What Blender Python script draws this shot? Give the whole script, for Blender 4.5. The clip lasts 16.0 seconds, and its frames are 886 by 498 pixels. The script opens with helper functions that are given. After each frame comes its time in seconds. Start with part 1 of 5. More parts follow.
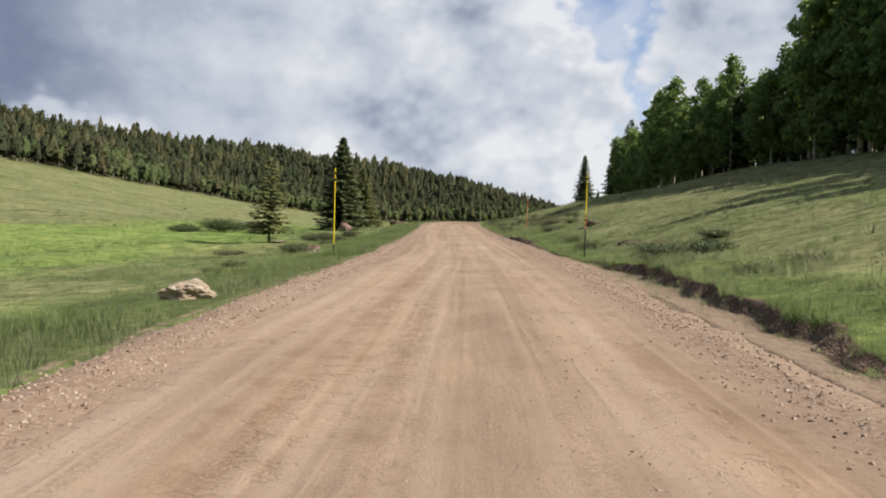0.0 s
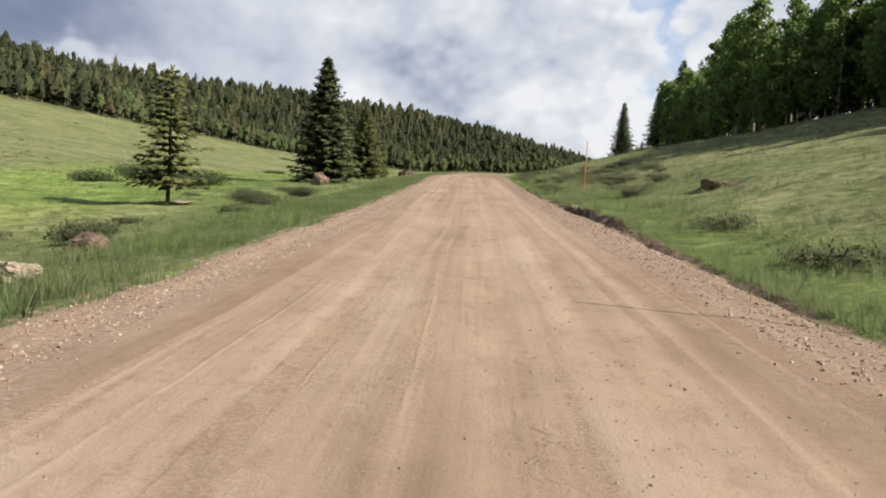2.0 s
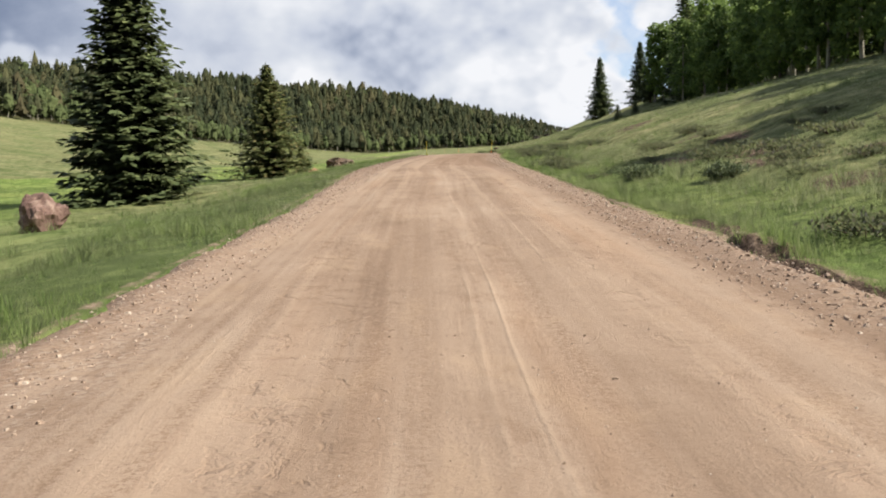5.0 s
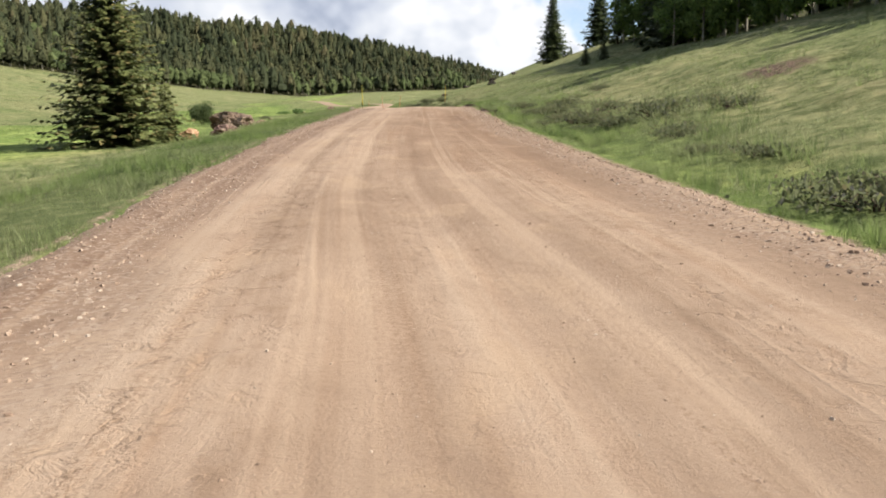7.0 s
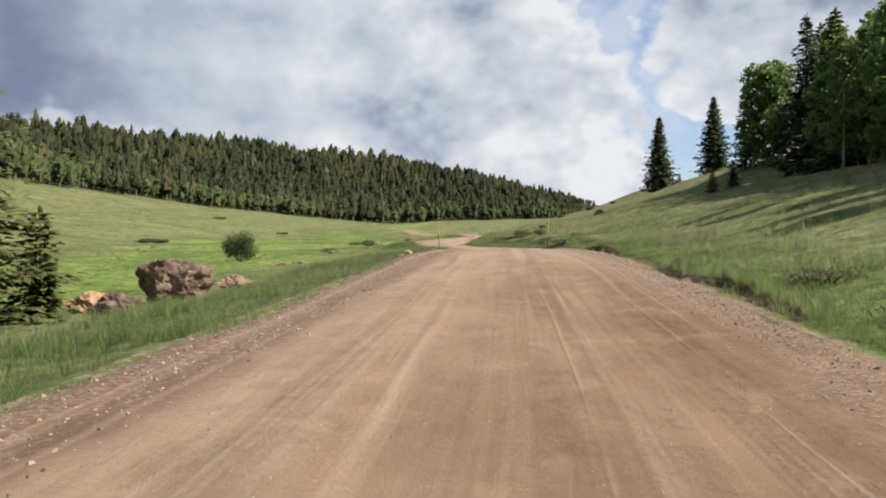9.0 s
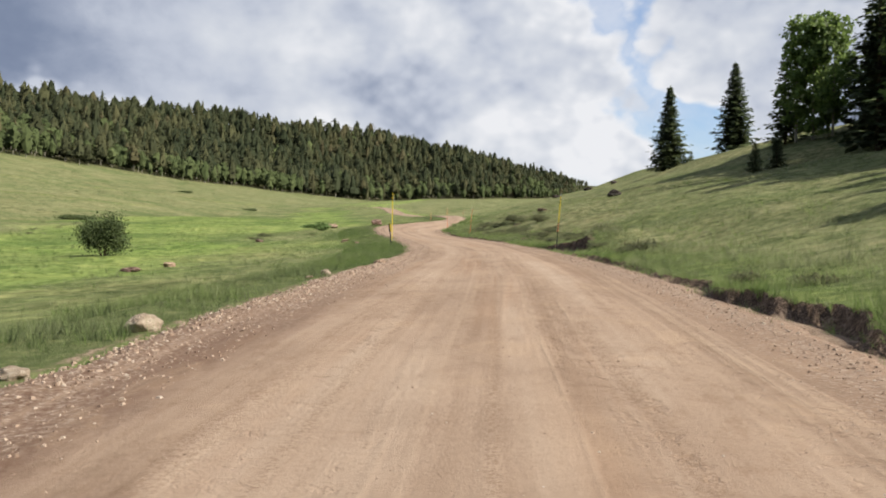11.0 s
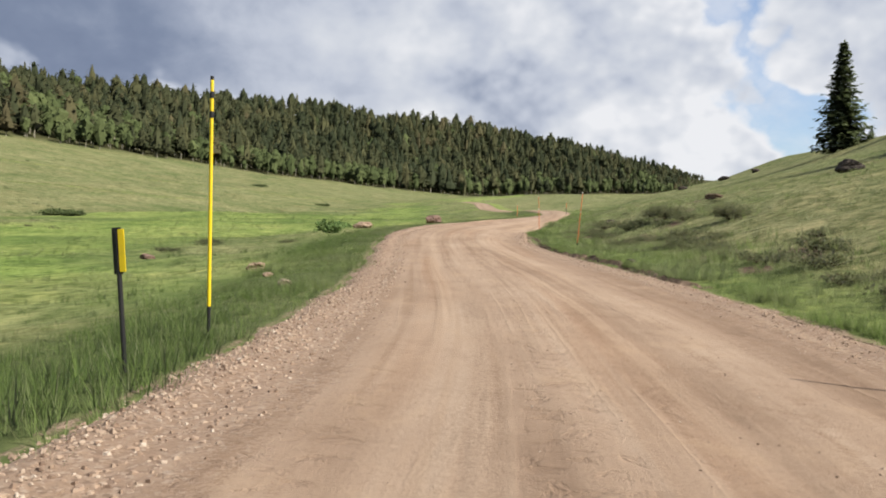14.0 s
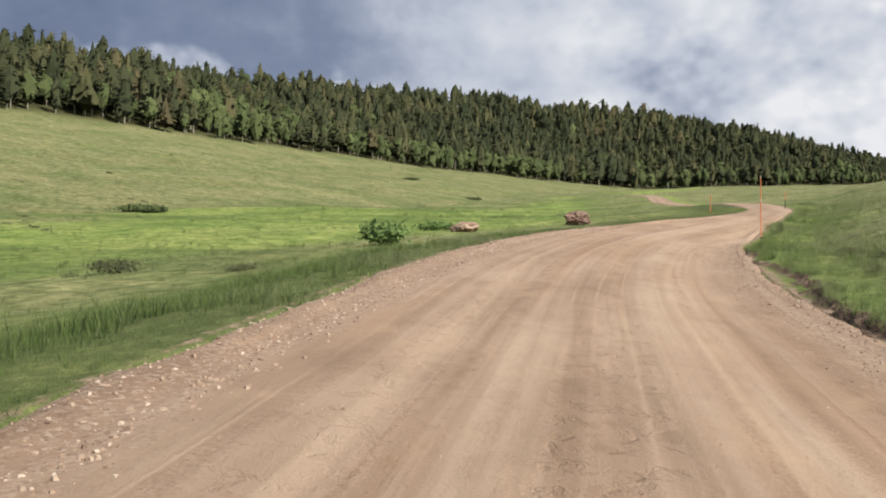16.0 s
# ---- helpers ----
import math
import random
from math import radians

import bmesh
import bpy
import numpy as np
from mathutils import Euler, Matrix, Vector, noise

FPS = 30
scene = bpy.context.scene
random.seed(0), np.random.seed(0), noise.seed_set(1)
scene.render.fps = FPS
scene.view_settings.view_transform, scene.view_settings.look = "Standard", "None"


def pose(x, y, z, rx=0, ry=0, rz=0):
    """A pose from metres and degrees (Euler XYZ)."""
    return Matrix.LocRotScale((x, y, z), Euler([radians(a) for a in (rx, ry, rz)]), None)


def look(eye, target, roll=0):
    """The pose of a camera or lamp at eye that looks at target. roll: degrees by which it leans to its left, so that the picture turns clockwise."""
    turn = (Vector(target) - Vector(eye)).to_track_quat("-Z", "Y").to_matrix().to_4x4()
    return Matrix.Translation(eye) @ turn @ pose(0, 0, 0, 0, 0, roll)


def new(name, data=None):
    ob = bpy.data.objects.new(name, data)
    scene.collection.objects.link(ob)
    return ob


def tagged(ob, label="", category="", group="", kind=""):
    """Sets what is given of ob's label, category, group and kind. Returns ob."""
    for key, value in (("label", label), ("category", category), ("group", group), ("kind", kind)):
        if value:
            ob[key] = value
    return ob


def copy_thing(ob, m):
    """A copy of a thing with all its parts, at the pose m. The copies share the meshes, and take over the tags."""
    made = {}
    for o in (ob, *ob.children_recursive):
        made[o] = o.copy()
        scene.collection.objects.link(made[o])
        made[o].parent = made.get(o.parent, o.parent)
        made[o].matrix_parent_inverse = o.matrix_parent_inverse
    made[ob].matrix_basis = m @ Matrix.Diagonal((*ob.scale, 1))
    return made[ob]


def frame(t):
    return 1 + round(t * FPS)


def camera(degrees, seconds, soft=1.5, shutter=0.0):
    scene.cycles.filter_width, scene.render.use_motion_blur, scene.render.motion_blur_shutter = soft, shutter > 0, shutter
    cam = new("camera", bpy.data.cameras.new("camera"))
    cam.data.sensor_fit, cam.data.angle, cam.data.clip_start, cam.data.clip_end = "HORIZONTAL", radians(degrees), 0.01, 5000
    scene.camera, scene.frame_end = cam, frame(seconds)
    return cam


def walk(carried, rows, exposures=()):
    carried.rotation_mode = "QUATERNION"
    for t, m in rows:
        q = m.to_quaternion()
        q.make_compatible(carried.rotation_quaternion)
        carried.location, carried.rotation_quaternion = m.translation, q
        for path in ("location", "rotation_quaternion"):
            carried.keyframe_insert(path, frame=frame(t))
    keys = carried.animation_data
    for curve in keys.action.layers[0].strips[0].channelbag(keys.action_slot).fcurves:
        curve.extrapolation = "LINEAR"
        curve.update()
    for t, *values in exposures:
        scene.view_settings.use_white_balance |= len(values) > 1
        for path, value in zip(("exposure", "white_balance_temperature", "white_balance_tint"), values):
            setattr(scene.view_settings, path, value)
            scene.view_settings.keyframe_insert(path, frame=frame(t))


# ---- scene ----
cam = camera(56.67, 16.0, soft=1.9)
PATH = [
    (0.0, pose(0.000, -0.000, 1.450, 91.333, -1.606, 2.144)),
    (0.5, pose(0.042, 6.282, 1.934, 90.030, -1.997, 1.957)),
    (1.0, pose(0.070, 12.662, 2.387, 88.637, -2.335, 2.111)),
    (1.5, pose(0.029, 19.102, 2.728, 87.750, -2.715, 3.347)),
    (2.0, pose(-0.050, 25.633, 3.086, 87.808, -2.855, 3.936)),
    (2.5, pose(-0.206, 32.220, 3.445, 88.401, -3.577, 3.618)),
    (3.0, pose(-0.362, 38.958, 3.863, 88.246, -3.857, 3.610)),
    (3.5, pose(-0.623, 45.738, 4.263, 87.608, -3.225, 3.741)),
    (4.0, pose(-0.936, 52.070, 4.750, 86.793, -0.856, 3.497)),
    (4.5, pose(-1.353, 58.364, 5.232, 86.725, 1.567, 2.917)),
    (5.0, pose(-1.976, 65.137, 5.688, 86.268, 1.677, 1.366)),
    (5.2, pose(-2.252, 67.837, 5.883, 85.732, 1.319, 0.210)),
    (7.3, pose(-3.416, 95.327, 7.954, 82.157, 1.434, -3.508)),
    (7.5, pose(-3.419, 97.859, 8.121, 82.126, 1.934, -3.330)),
    (8.0, pose(-3.394, 104.186, 8.537, 85.695, 2.329, -1.510)),
    (8.5, pose(-3.291, 110.560, 8.969, 90.421, 0.305, 2.090)),
    (8.7, pose(-3.230, 113.093, 9.124, 91.203, 0.521, 2.850)),
    (10.8, pose(-2.337, 140.560, 10.949, 90.133, -2.393, 2.092)),
    (11.0, pose(-2.322, 143.189, 11.071, 89.655, -0.747, 2.142)),
    (11.5, pose(-2.415, 149.789, 11.404, 90.121, 1.024, 1.817)),
    (12.0, pose(-2.325, 156.646, 11.692, 91.119, -2.060, 3.383)),
    (12.5, pose(-2.189, 163.634, 11.874, 90.349, -4.161, 6.388)),
    (13.0, pose(-2.053, 170.525, 12.025, 88.820, -3.698, 7.676)),
    (13.5, pose(-2.251, 177.360, 12.102, 88.890, -2.142, 7.543)),
    (14.0, pose(-2.653, 184.023, 12.187, 89.336, -1.028, 9.386)),
    (14.5, pose(-3.212, 190.938, 12.371, 89.863, -1.832, 11.488)),
    (15.0, pose(-3.942, 197.566, 12.598, 89.426, -2.714, 13.403)),
    (15.5, pose(-4.749, 204.161, 12.832, 88.250, -2.197, 16.270)),
    (16.0, pose(-5.706, 210.760, 13.125, 88.722, -1.156, 21.168)),
]
EXPOSURES = [(0, 0.03), (1, 0.13), (3.0, 0.13), (4, 0.2), (5, 0.22), (7.5, 0.38), (8.0, 0.24), (8.5, 0.06), (11, 0.1), (12.5, 0.1), (13.5, 0.12), (15, 0.04), (16, 0.06)]
walk(cam, PATH, EXPOSURES)

# ---- sky, sun and exposure ----
SUN_HEIGHT, SUN_TURN = radians(42), radians(104)
sun = new("sun", bpy.data.lights.new("sun", "SUN"))
sun.data.energy, sun.data.angle, sun.data.color = 6.3, radians(0.6), (1.0, 0.94, 0.84)
sun_from = Vector((math.sin(SUN_TURN) * math.cos(SUN_HEIGHT), math.cos(SUN_TURN) * math.cos(SUN_HEIGHT), math.sin(SUN_HEIGHT)))
sun.matrix_world = look(sun_from * 60, (0, 0, 0))


class Nodes:
    """A short way to write node trees."""

    def __init__(self, tree):
        self.tree = tree
        tree.nodes.clear()

    def add(self, kind, *links, **sets):
        n = self.tree.nodes.new(kind)
        for k, v in sets.items():
            if k == "stops":
                ramp = n.color_ramp
                while len(ramp.elements) < len(v):
                    ramp.elements.new(0.5)
                for e, (at, col) in zip(ramp.elements, v):
                    e.position, e.color = at, (*col, 1) if len(col) == 3 else col
            elif k == "values":
                for i, w in v.items():
                    n.inputs[i].default_value = w
            elif k == "operation":
                n.operation = v
            elif k == "blend":
                n.data_type, n.blend_type = "RGBA", v
            elif k == "name":
                n.attribute_name = v
            elif k == "sky":
                n.sky_type, n.sun_disc, n.sun_elevation, n.sun_rotation = "NISHITA", False, SUN_HEIGHT, SUN_TURN
        for sock, src in links:
            self.tree.links.new(n.inputs[sock], src)
        return n

    def math(self, op, a, b=0.0, c=None):
        n = self.tree.nodes.new("ShaderNodeMath")
        n.operation = op
        for i, v in enumerate((a, b) if c is None else (a, b, c)):
            if isinstance(v, (int, float)):
                n.inputs[i].default_value = v
            else:
                self.tree.links.new(n.inputs[i], v)
        return n.outputs[0]

    def noise(self, vec, scale, detail=4.0, rough=0.55, warp=0.0):
        n = self.add("ShaderNodeTexNoise", (0, vec), values={"Scale": scale, "Detail": detail, "Roughness": rough, "Distortion": warp})
        return n.outputs[0]

    def ramp(self, fac, stops):
        return self.add("ShaderNodeValToRGB", (0, fac), stops=stops).outputs[0]

    def mix(self, fac, a, b, blend="MIX"):
        n = self.tree.nodes.new("ShaderNodeMix")
        n.data_type, n.blend_type = "RGBA", blend
        for i, v in ((0, fac), (6, a), (7, b)):
            if isinstance(v, (int, float)):
                n.inputs[i].default_value = v
            elif isinstance(v, tuple):
                n.inputs[i].default_value = (*v, 1)
            else:
                self.tree.links.new(n.inputs[i], v)
        return n.outputs[2]

    def range(self, v, a, b, c=0.0, d=1.0):
        n = self.tree.nodes.new("ShaderNodeMapRange")
        n.interpolation_type = "SMOOTHSTEP"
        self.tree.links.new(n.inputs[0], v)
        for i, w in zip((1, 2, 3, 4), (a, b, c, d)):
            n.inputs[i].default_value = w
        return n.outputs[0]


def make_sky():
    world = bpy.data.worlds.new("sky")
    world.use_nodes = True
    scene.world = world
    n = Nodes(world.node_tree)
    way = n.add("ShaderNodeTexCoord").outputs["Generated"]
    x, y, z = n.add("ShaderNodeSeparateXYZ", (0, way)).outputs
    flat = n.add("ShaderNodeCombineXYZ", (0, x), (1, y), (2, n.math("MULTIPLY", z, 1.3))).outputs[0]
    az = n.math("ARCTAN2", x, y)

    def shifted(v, by):
        return n.add("ShaderNodeVectorMath", (0, v), operation="ADD", values={1: by}).outputs[0]

    def puffs(v, scale):
        """Rounded heads of cloud: high in the middle of each."""
        k = n.add("ShaderNodeTexVoronoi", (0, v), values={"Scale": scale, "Detail": 3.0, "Roughness": 0.55, "Lacunarity": 2.2})
        k.feature = "SMOOTH_F1"
        k.inputs["Smoothness"].default_value = 0.35
        return n.math("SUBTRACT", 1.0, k.outputs["Distance"])

    wob = n.math("SUBTRACT", n.noise(flat, 5.0, 7, 0.55, 0.2), 0.5)
    curl = n.math("SUBTRACT", n.noise(flat, 13.0, 6, 0.6, 0.3), 0.5)
    heads = puffs(shifted(flat, (0.3, 0.0, 0.1)), 6.0)
    # a rift of clear sky ahead, narrow above, wide and hazy low down
    centre = n.math("MULTIPLY_ADD", n.math("MAXIMUM", n.math("SUBTRACT", 0.18, z), 0.0), 1.3, 0.11)
    reach = n.math("ADD", n.range(z, 0.15, 0.205, 0.055, 0.012), n.range(z, 0.22, 0.30, 0.0, 0.022))
    off = n.math("ADD", n.math("SUBTRACT", az, centre), n.math("ADD", n.math("MULTIPLY", wob, 0.15), n.math("MULTIPLY", n.math("SUBTRACT", heads, 0.6), 0.10)))
    body = n.math("SUBTRACT", n.math("ABSOLUTE", off), reach)
    cover = n.range(n.math("ADD", body, n.math("MULTIPLY", curl, 0.05)), -0.022, 0.016)
    veil = n.range(n.noise(flat, 6.5, 6, 0.6, 0.3), 0.40, 0.66, 0.0, 0.55)
    gap = n.math("MULTIPLY", n.math("MULTIPLY", n.range(z, 0.05, 0.09, 1.0, 0.0), n.range(az, -0.03, 0.07)), n.range(n.noise(flat, 9.0, 5, 0.55, 0.3), 0.50, 0.62, 0.85, 0.0))
    cover = n.math("MULTIPLY", n.math("MAXIMUM", cover, veil), n.math("SUBTRACT", 1.0, gap))
    # how bright the clouds are from left to right: a heavy slate bank, then grey, then white towers
    turn = n.math("MULTIPLY_ADD", n.math("ADD", az, n.math("MULTIPLY", wob, 0.22)), 1 / 1.6, 0.5)
    tone = n.ramp(turn, [(q, (v, v, v)) for q, v in ((0.03, 0.12), (0.15, 0.20), (0.21, 0.46), (0.30, 0.62), (0.38, 0.68), (0.46, 0.68), (0.54, 0.76), (0.60, 0.84), (0.66, 0.68), (0.74, 0.52), (0.95, 0.50))])
    lit = n.math("ADD", tone, n.math("MULTIPLY", n.math("SUBTRACT", n.noise(flat, 2.6, 3, 0.45), 0.5), 0.30))
    lit = n.math("ADD", lit, n.math("MULTIPLY", n.math("SUBTRACT", n.noise(flat, 6.5, 6, 0.5, 0.3), 0.5), 0.30))
    # billows: the side turned to the sun is brighter, the far side grey
    puffy = n.range(az, -0.42, -0.02, 0.25, 1.0)
    billow = n.math("SUBTRACT", heads, puffs(shifted(flat, (0.345, -0.006, 0.145)), 6.0))
    lit = n.math("ADD", lit, n.math("MULTIPLY", n.math("MULTIPLY", billow, 0.6), puffy))
    grain = n.math("SUBTRACT", n.noise(flat, 11.0, 7, 0.6, 0.3), n.noise(shifted(flat, (0.016, 0.0, 0.016)), 11.0, 7, 0.6, 0.3))
    lit = n.math("ADD", lit, n.math("MULTIPLY", grain, 0.3))
    rim = n.math("MULTIPLY", n.range(body, -0.02, 0.06, 0.42, 0.0), n.range(z, 0.02, 0.3, 1.0, 0.4))
    lit = n.math("ADD", lit, rim)
    # white heads of far clouds that look over the long hill
    line = n.math("MULTIPLY_ADD", n.range(az, -0.50, 0.16), -0.155, 0.238)
    rise = n.math("ADD", n.math("MULTIPLY", n.math("SUBTRACT", n.noise(flat, 7.0, 2, 0.5), 0.5), 0.20), n.math("MULTIPLY", n.math("SUBTRACT", heads, 0.6), 0.09))
    over = n.math("SUBTRACT", n.math("ADD", line, rise), z)
    lit = n.math("ADD", lit, n.math("MULTIPLY", n.range(over, -0.014, 0.02, 0.0, 0.34), n.range(over, 0.01, 0.10, 1.0, 0.25)))
    cloud = n.ramp(lit, [(0.0, (0.150, 0.190, 0.290)), (0.2, (0.205, 0.250, 0.355)), (0.39, (0.315, 0.360, 0.465)), (0.575, (0.50, 0.54, 0.63)), (0.76, (0.62, 0.65, 0.71)), (0.98, (0.79, 0.80, 0.83))])
    air = n.add("ShaderNodeTexSky", sky=True).outputs[0]
    clear = n.mix(1.0, air, (0.135, 0.138, 0.150), "MULTIPLY")
    col = n.mix(cover, clear, cloud)
    ground = n.mix(n.range(z, -0.03, 0.0), (0.16, 0.17, 0.10), col)
    out = n.add("ShaderNodeBackground", (0, ground), values={1: 1.0})
    n.add("ShaderNodeOutputWorld", (0, out.outputs[0]))


make_sky()


# ---- materials ----
def material(name):
    m = bpy.data.materials.new(name)
    m.use_nodes = True
    return m, Nodes(m.node_tree)


def finish(n, color, rough=0.9, bump=None, metal=0.0, spec=0.3, leaf=0.0, strength=0.5, dist=0.02, up=0.0):
    b = n.add("ShaderNodeBsdfPrincipled", values={"Metallic": metal, "Specular IOR Level": spec})
    for sock, v in (("Base Color", color), ("Roughness", rough)):
        if isinstance(v, (float, int)):
            b.inputs[sock].default_value = v
        elif isinstance(v, tuple):
            b.inputs[sock].default_value = (*v, 1)
        else:
            n.tree.links.new(b.inputs[sock], v)
    res, skyward = b.outputs[0], None
    if up:  # upright blades and needles catch light from all sides, not as their flat faces lie
        g = n.add("ShaderNodeNewGeometry").outputs["Normal"]
        skyward = n.add("ShaderNodeVectorMath", (0, g), operation="MULTIPLY_ADD", values={1: (1 - up,) * 3, 2: (0.0, 0.0, up)}).outputs[0]
        skyward = n.add("ShaderNodeVectorMath", (0, skyward), operation="NORMALIZE").outputs[0]
        n.tree.links.new(b.inputs["Normal"], skyward)
    if bump is not None:
        k = n.add("ShaderNodeBump", ("Height", bump), values={"Strength": strength, "Distance": dist})
        if skyward:
            n.tree.links.new(k.inputs["Normal"], skyward)
        n.tree.links.new(b.inputs["Normal"], k.outputs[0])
    if leaf:
        t = n.add("ShaderNodeBsdfTranslucent", ("Color", color))
        res = n.add("ShaderNodeMixShader", (1, res), (2, t.outputs[0]), values={0: leaf}).outputs[0]
    n.add("ShaderNodeOutputMaterial", (0, res))


def ground_material():
    m, n = material("meadow_ground")
    p = n.add("ShaderNodeNewGeometry").outputs["Position"]
    lush = n.add("ShaderNodeAttribute", name="lush").outputs["Fac"]
    soil = n.add("ShaderNodeAttribute", name="soil").outputs["Fac"]
    wood = n.add("ShaderNodeAttribute", name="wood").outputs["Fac"]
    a, b, c, d = n.noise(p, 0.05, 4, 0.6), n.noise(p, 0.33, 6, 0.68), n.noise(p, 3.0, 5, 0.7), n.noise(p, 24, 3, 0.7)
    dry = n.ramp(n.math("ADD", n.math("MULTIPLY", a, 0.45), n.math("MULTIPLY", b, 0.6)), [(0.30, (0.206, 0.230, 0.100)), (0.48, (0.318, 0.336, 0.158)), (0.62, (0.412, 0.412, 0.212)), (0.75, (0.460, 0.434, 0.244))])
    wet = n.mix(1.0, n.ramp(n.math("ADD", n.math("MULTIPLY", a, 0.4), n.math("MULTIPLY", b, 0.6)), [(0.30, (0.184, 0.236, 0.063)), (0.47, (0.291, 0.362, 0.090)), (0.57, (0.359, 0.415, 0.110)), (0.70, (0.417, 0.420, 0.135))]), (1.20, 1.26, 1.50), "MULTIPLY")
    grass = n.mix(n.range(n.math("ADD", lush, n.math("MULTIPLY", n.math("SUBTRACT", b, 0.5), 0.7)), 0.2, 0.8), dry, wet)
    grass = n.mix(n.range(c, 0.42, 0.72, 0.0, 0.45), grass, n.mix(1.0, grass, (0.55, 0.62, 0.5), "MULTIPLY"))
    grass = n.mix(n.range(d, 0.35, 0.7, 0.35, 0.0), grass, n.mix(1.0, grass, (0.6, 0.66, 0.5), "MULTIPLY"))
    far = n.noise(n.add("ShaderNodeVectorMath", (0, p), operation="MULTIPLY", values={1: (0.11, 0.022, 0.0)}).outputs[0], 1.0, 5, 0.65)
    grass = n.mix(n.range(far, 0.38, 0.62, 0.0, 0.55), grass, n.mix(1.0, grass, (0.80, 0.86, 0.78), "MULTIPLY"))
    mott = n.noise(p, 0.9, 5, 0.72, 0.4)
    grass = n.mix(n.range(mott, 0.50, 0.60, 0.0, 0.6), grass, n.mix(1.0, grass, (0.52, 0.57, 0.46), "MULTIPLY"))
    grass = n.mix(n.range(mott, 0.40, 0.50, 0.6, 0.0), grass, n.mix(1.0, grass, (1.38, 1.30, 1.32), "MULTIPLY"))
    tuss = n.noise(p, 0.28, 7, 0.8, 0.3)
    grass = n.mix(n.range(tuss, 0.52, 0.66, 0.0, 0.5), grass, n.mix(1.0, grass, (0.62, 0.68, 0.58), "MULTIPLY"))
    grass = n.mix(n.range(tuss, 0.36, 0.52, 0.6, 0.0), grass, n.mix(1.0, grass, (1.35, 1.22, 1.3), "MULTIPLY"))
    clot = n.noise(p, 1.7, 5, 0.7, 0.5)
    grass = n.mix(n.range(clot, 0.50, 0.58, 0.0, 0.65), grass, n.mix(1.0, grass, (0.50, 0.55, 0.44), "MULTIPLY"))
    grass = n.mix(n.range(clot, 0.41, 0.48, 0.6, 0.0), grass, n.mix(1.0, grass, (1.30, 1.22, 1.25), "MULTIPLY"))
    swathe = n.noise(p, 0.085, 4, 0.6, 0.4)
    grass = n.mix(n.range(swathe, 0.50, 0.62, 0.0, 0.5), grass, n.mix(1.0, grass, (0.66, 0.80, 0.62), "MULTIPLY"))
    grass = n.mix(n.range(swathe, 0.38, 0.50, 0.4, 0.0), grass, n.mix(1.0, grass, (1.25, 1.10, 1.15), "MULTIPLY"))
    grass = n.mix(1.0, grass, (0.63, 0.63, 0.63), "MULTIPLY")
    damp = n.add("ShaderNodeAttribute", name="damp").outputs["Fac"]
    grass = n.mix(n.math("MULTIPLY", damp, 0.75), grass, (0.085, 0.125, 0.038))
    # shade between the verge's blades, put into the ground colour
    thatch = n.add("ShaderNodeAttribute", name="thatch").outputs["Fac"]
    grass = n.mix(n.math("MULTIPLY", thatch, n.range(c, 0.36, 0.56, 0.45, 0.85)), grass, (0.072, 0.092, 0.034))
    grit = n.add("ShaderNodeAttribute", name="grit").outputs["Fac"]
    stony = n.ramp(n.math("ADD", n.math("MULTIPLY", c, 0.5), n.math("MULTIPLY", d, 0.5)), [(0.35, (0.15, 0.104, 0.074)), (0.5, (0.255, 0.184, 0.131)), (0.66, (0.36, 0.272, 0.198))])
    grass = n.mix(n.range(n.math("ADD", grit, n.math("MULTIPLY", n.math("SUBTRACT", c, 0.5), 0.9)), 0.38, 0.62), grass, stony)
    # bare brown soil; the darkest stop also paints in the bank's black shadow
    earth = n.ramp(n.math("ADD", n.math("MULTIPLY", c, 0.5), n.math("MULTIPLY", d, 0.5)), [(0.36, (0.040, 0.028, 0.020)), (0.5, (0.115, 0.080, 0.056)), (0.62, (0.27, 0.195, 0.14))])
    col = n.mix(n.range(n.math("ADD", soil, n.math("MULTIPLY", n.math("SUBTRACT", c, 0.5), 0.6)), 0.35, 0.6), grass, earth)
    floor = n.ramp(c, [(0.3, (0.035, 0.04, 0.016)), (0.7, (0.09, 0.085, 0.04))])
    col = n.mix(wood, col, floor)
    finish(n, col, 0.95, n.math("ADD", n.math("MULTIPLY", b, 2.0), n.math("ADD", n.math("MULTIPLY", c, 1.2), n.math("MULTIPLY", d, 0.6))), spec=0.08, strength=0.4, dist=0.3, up=0.15)
    return m


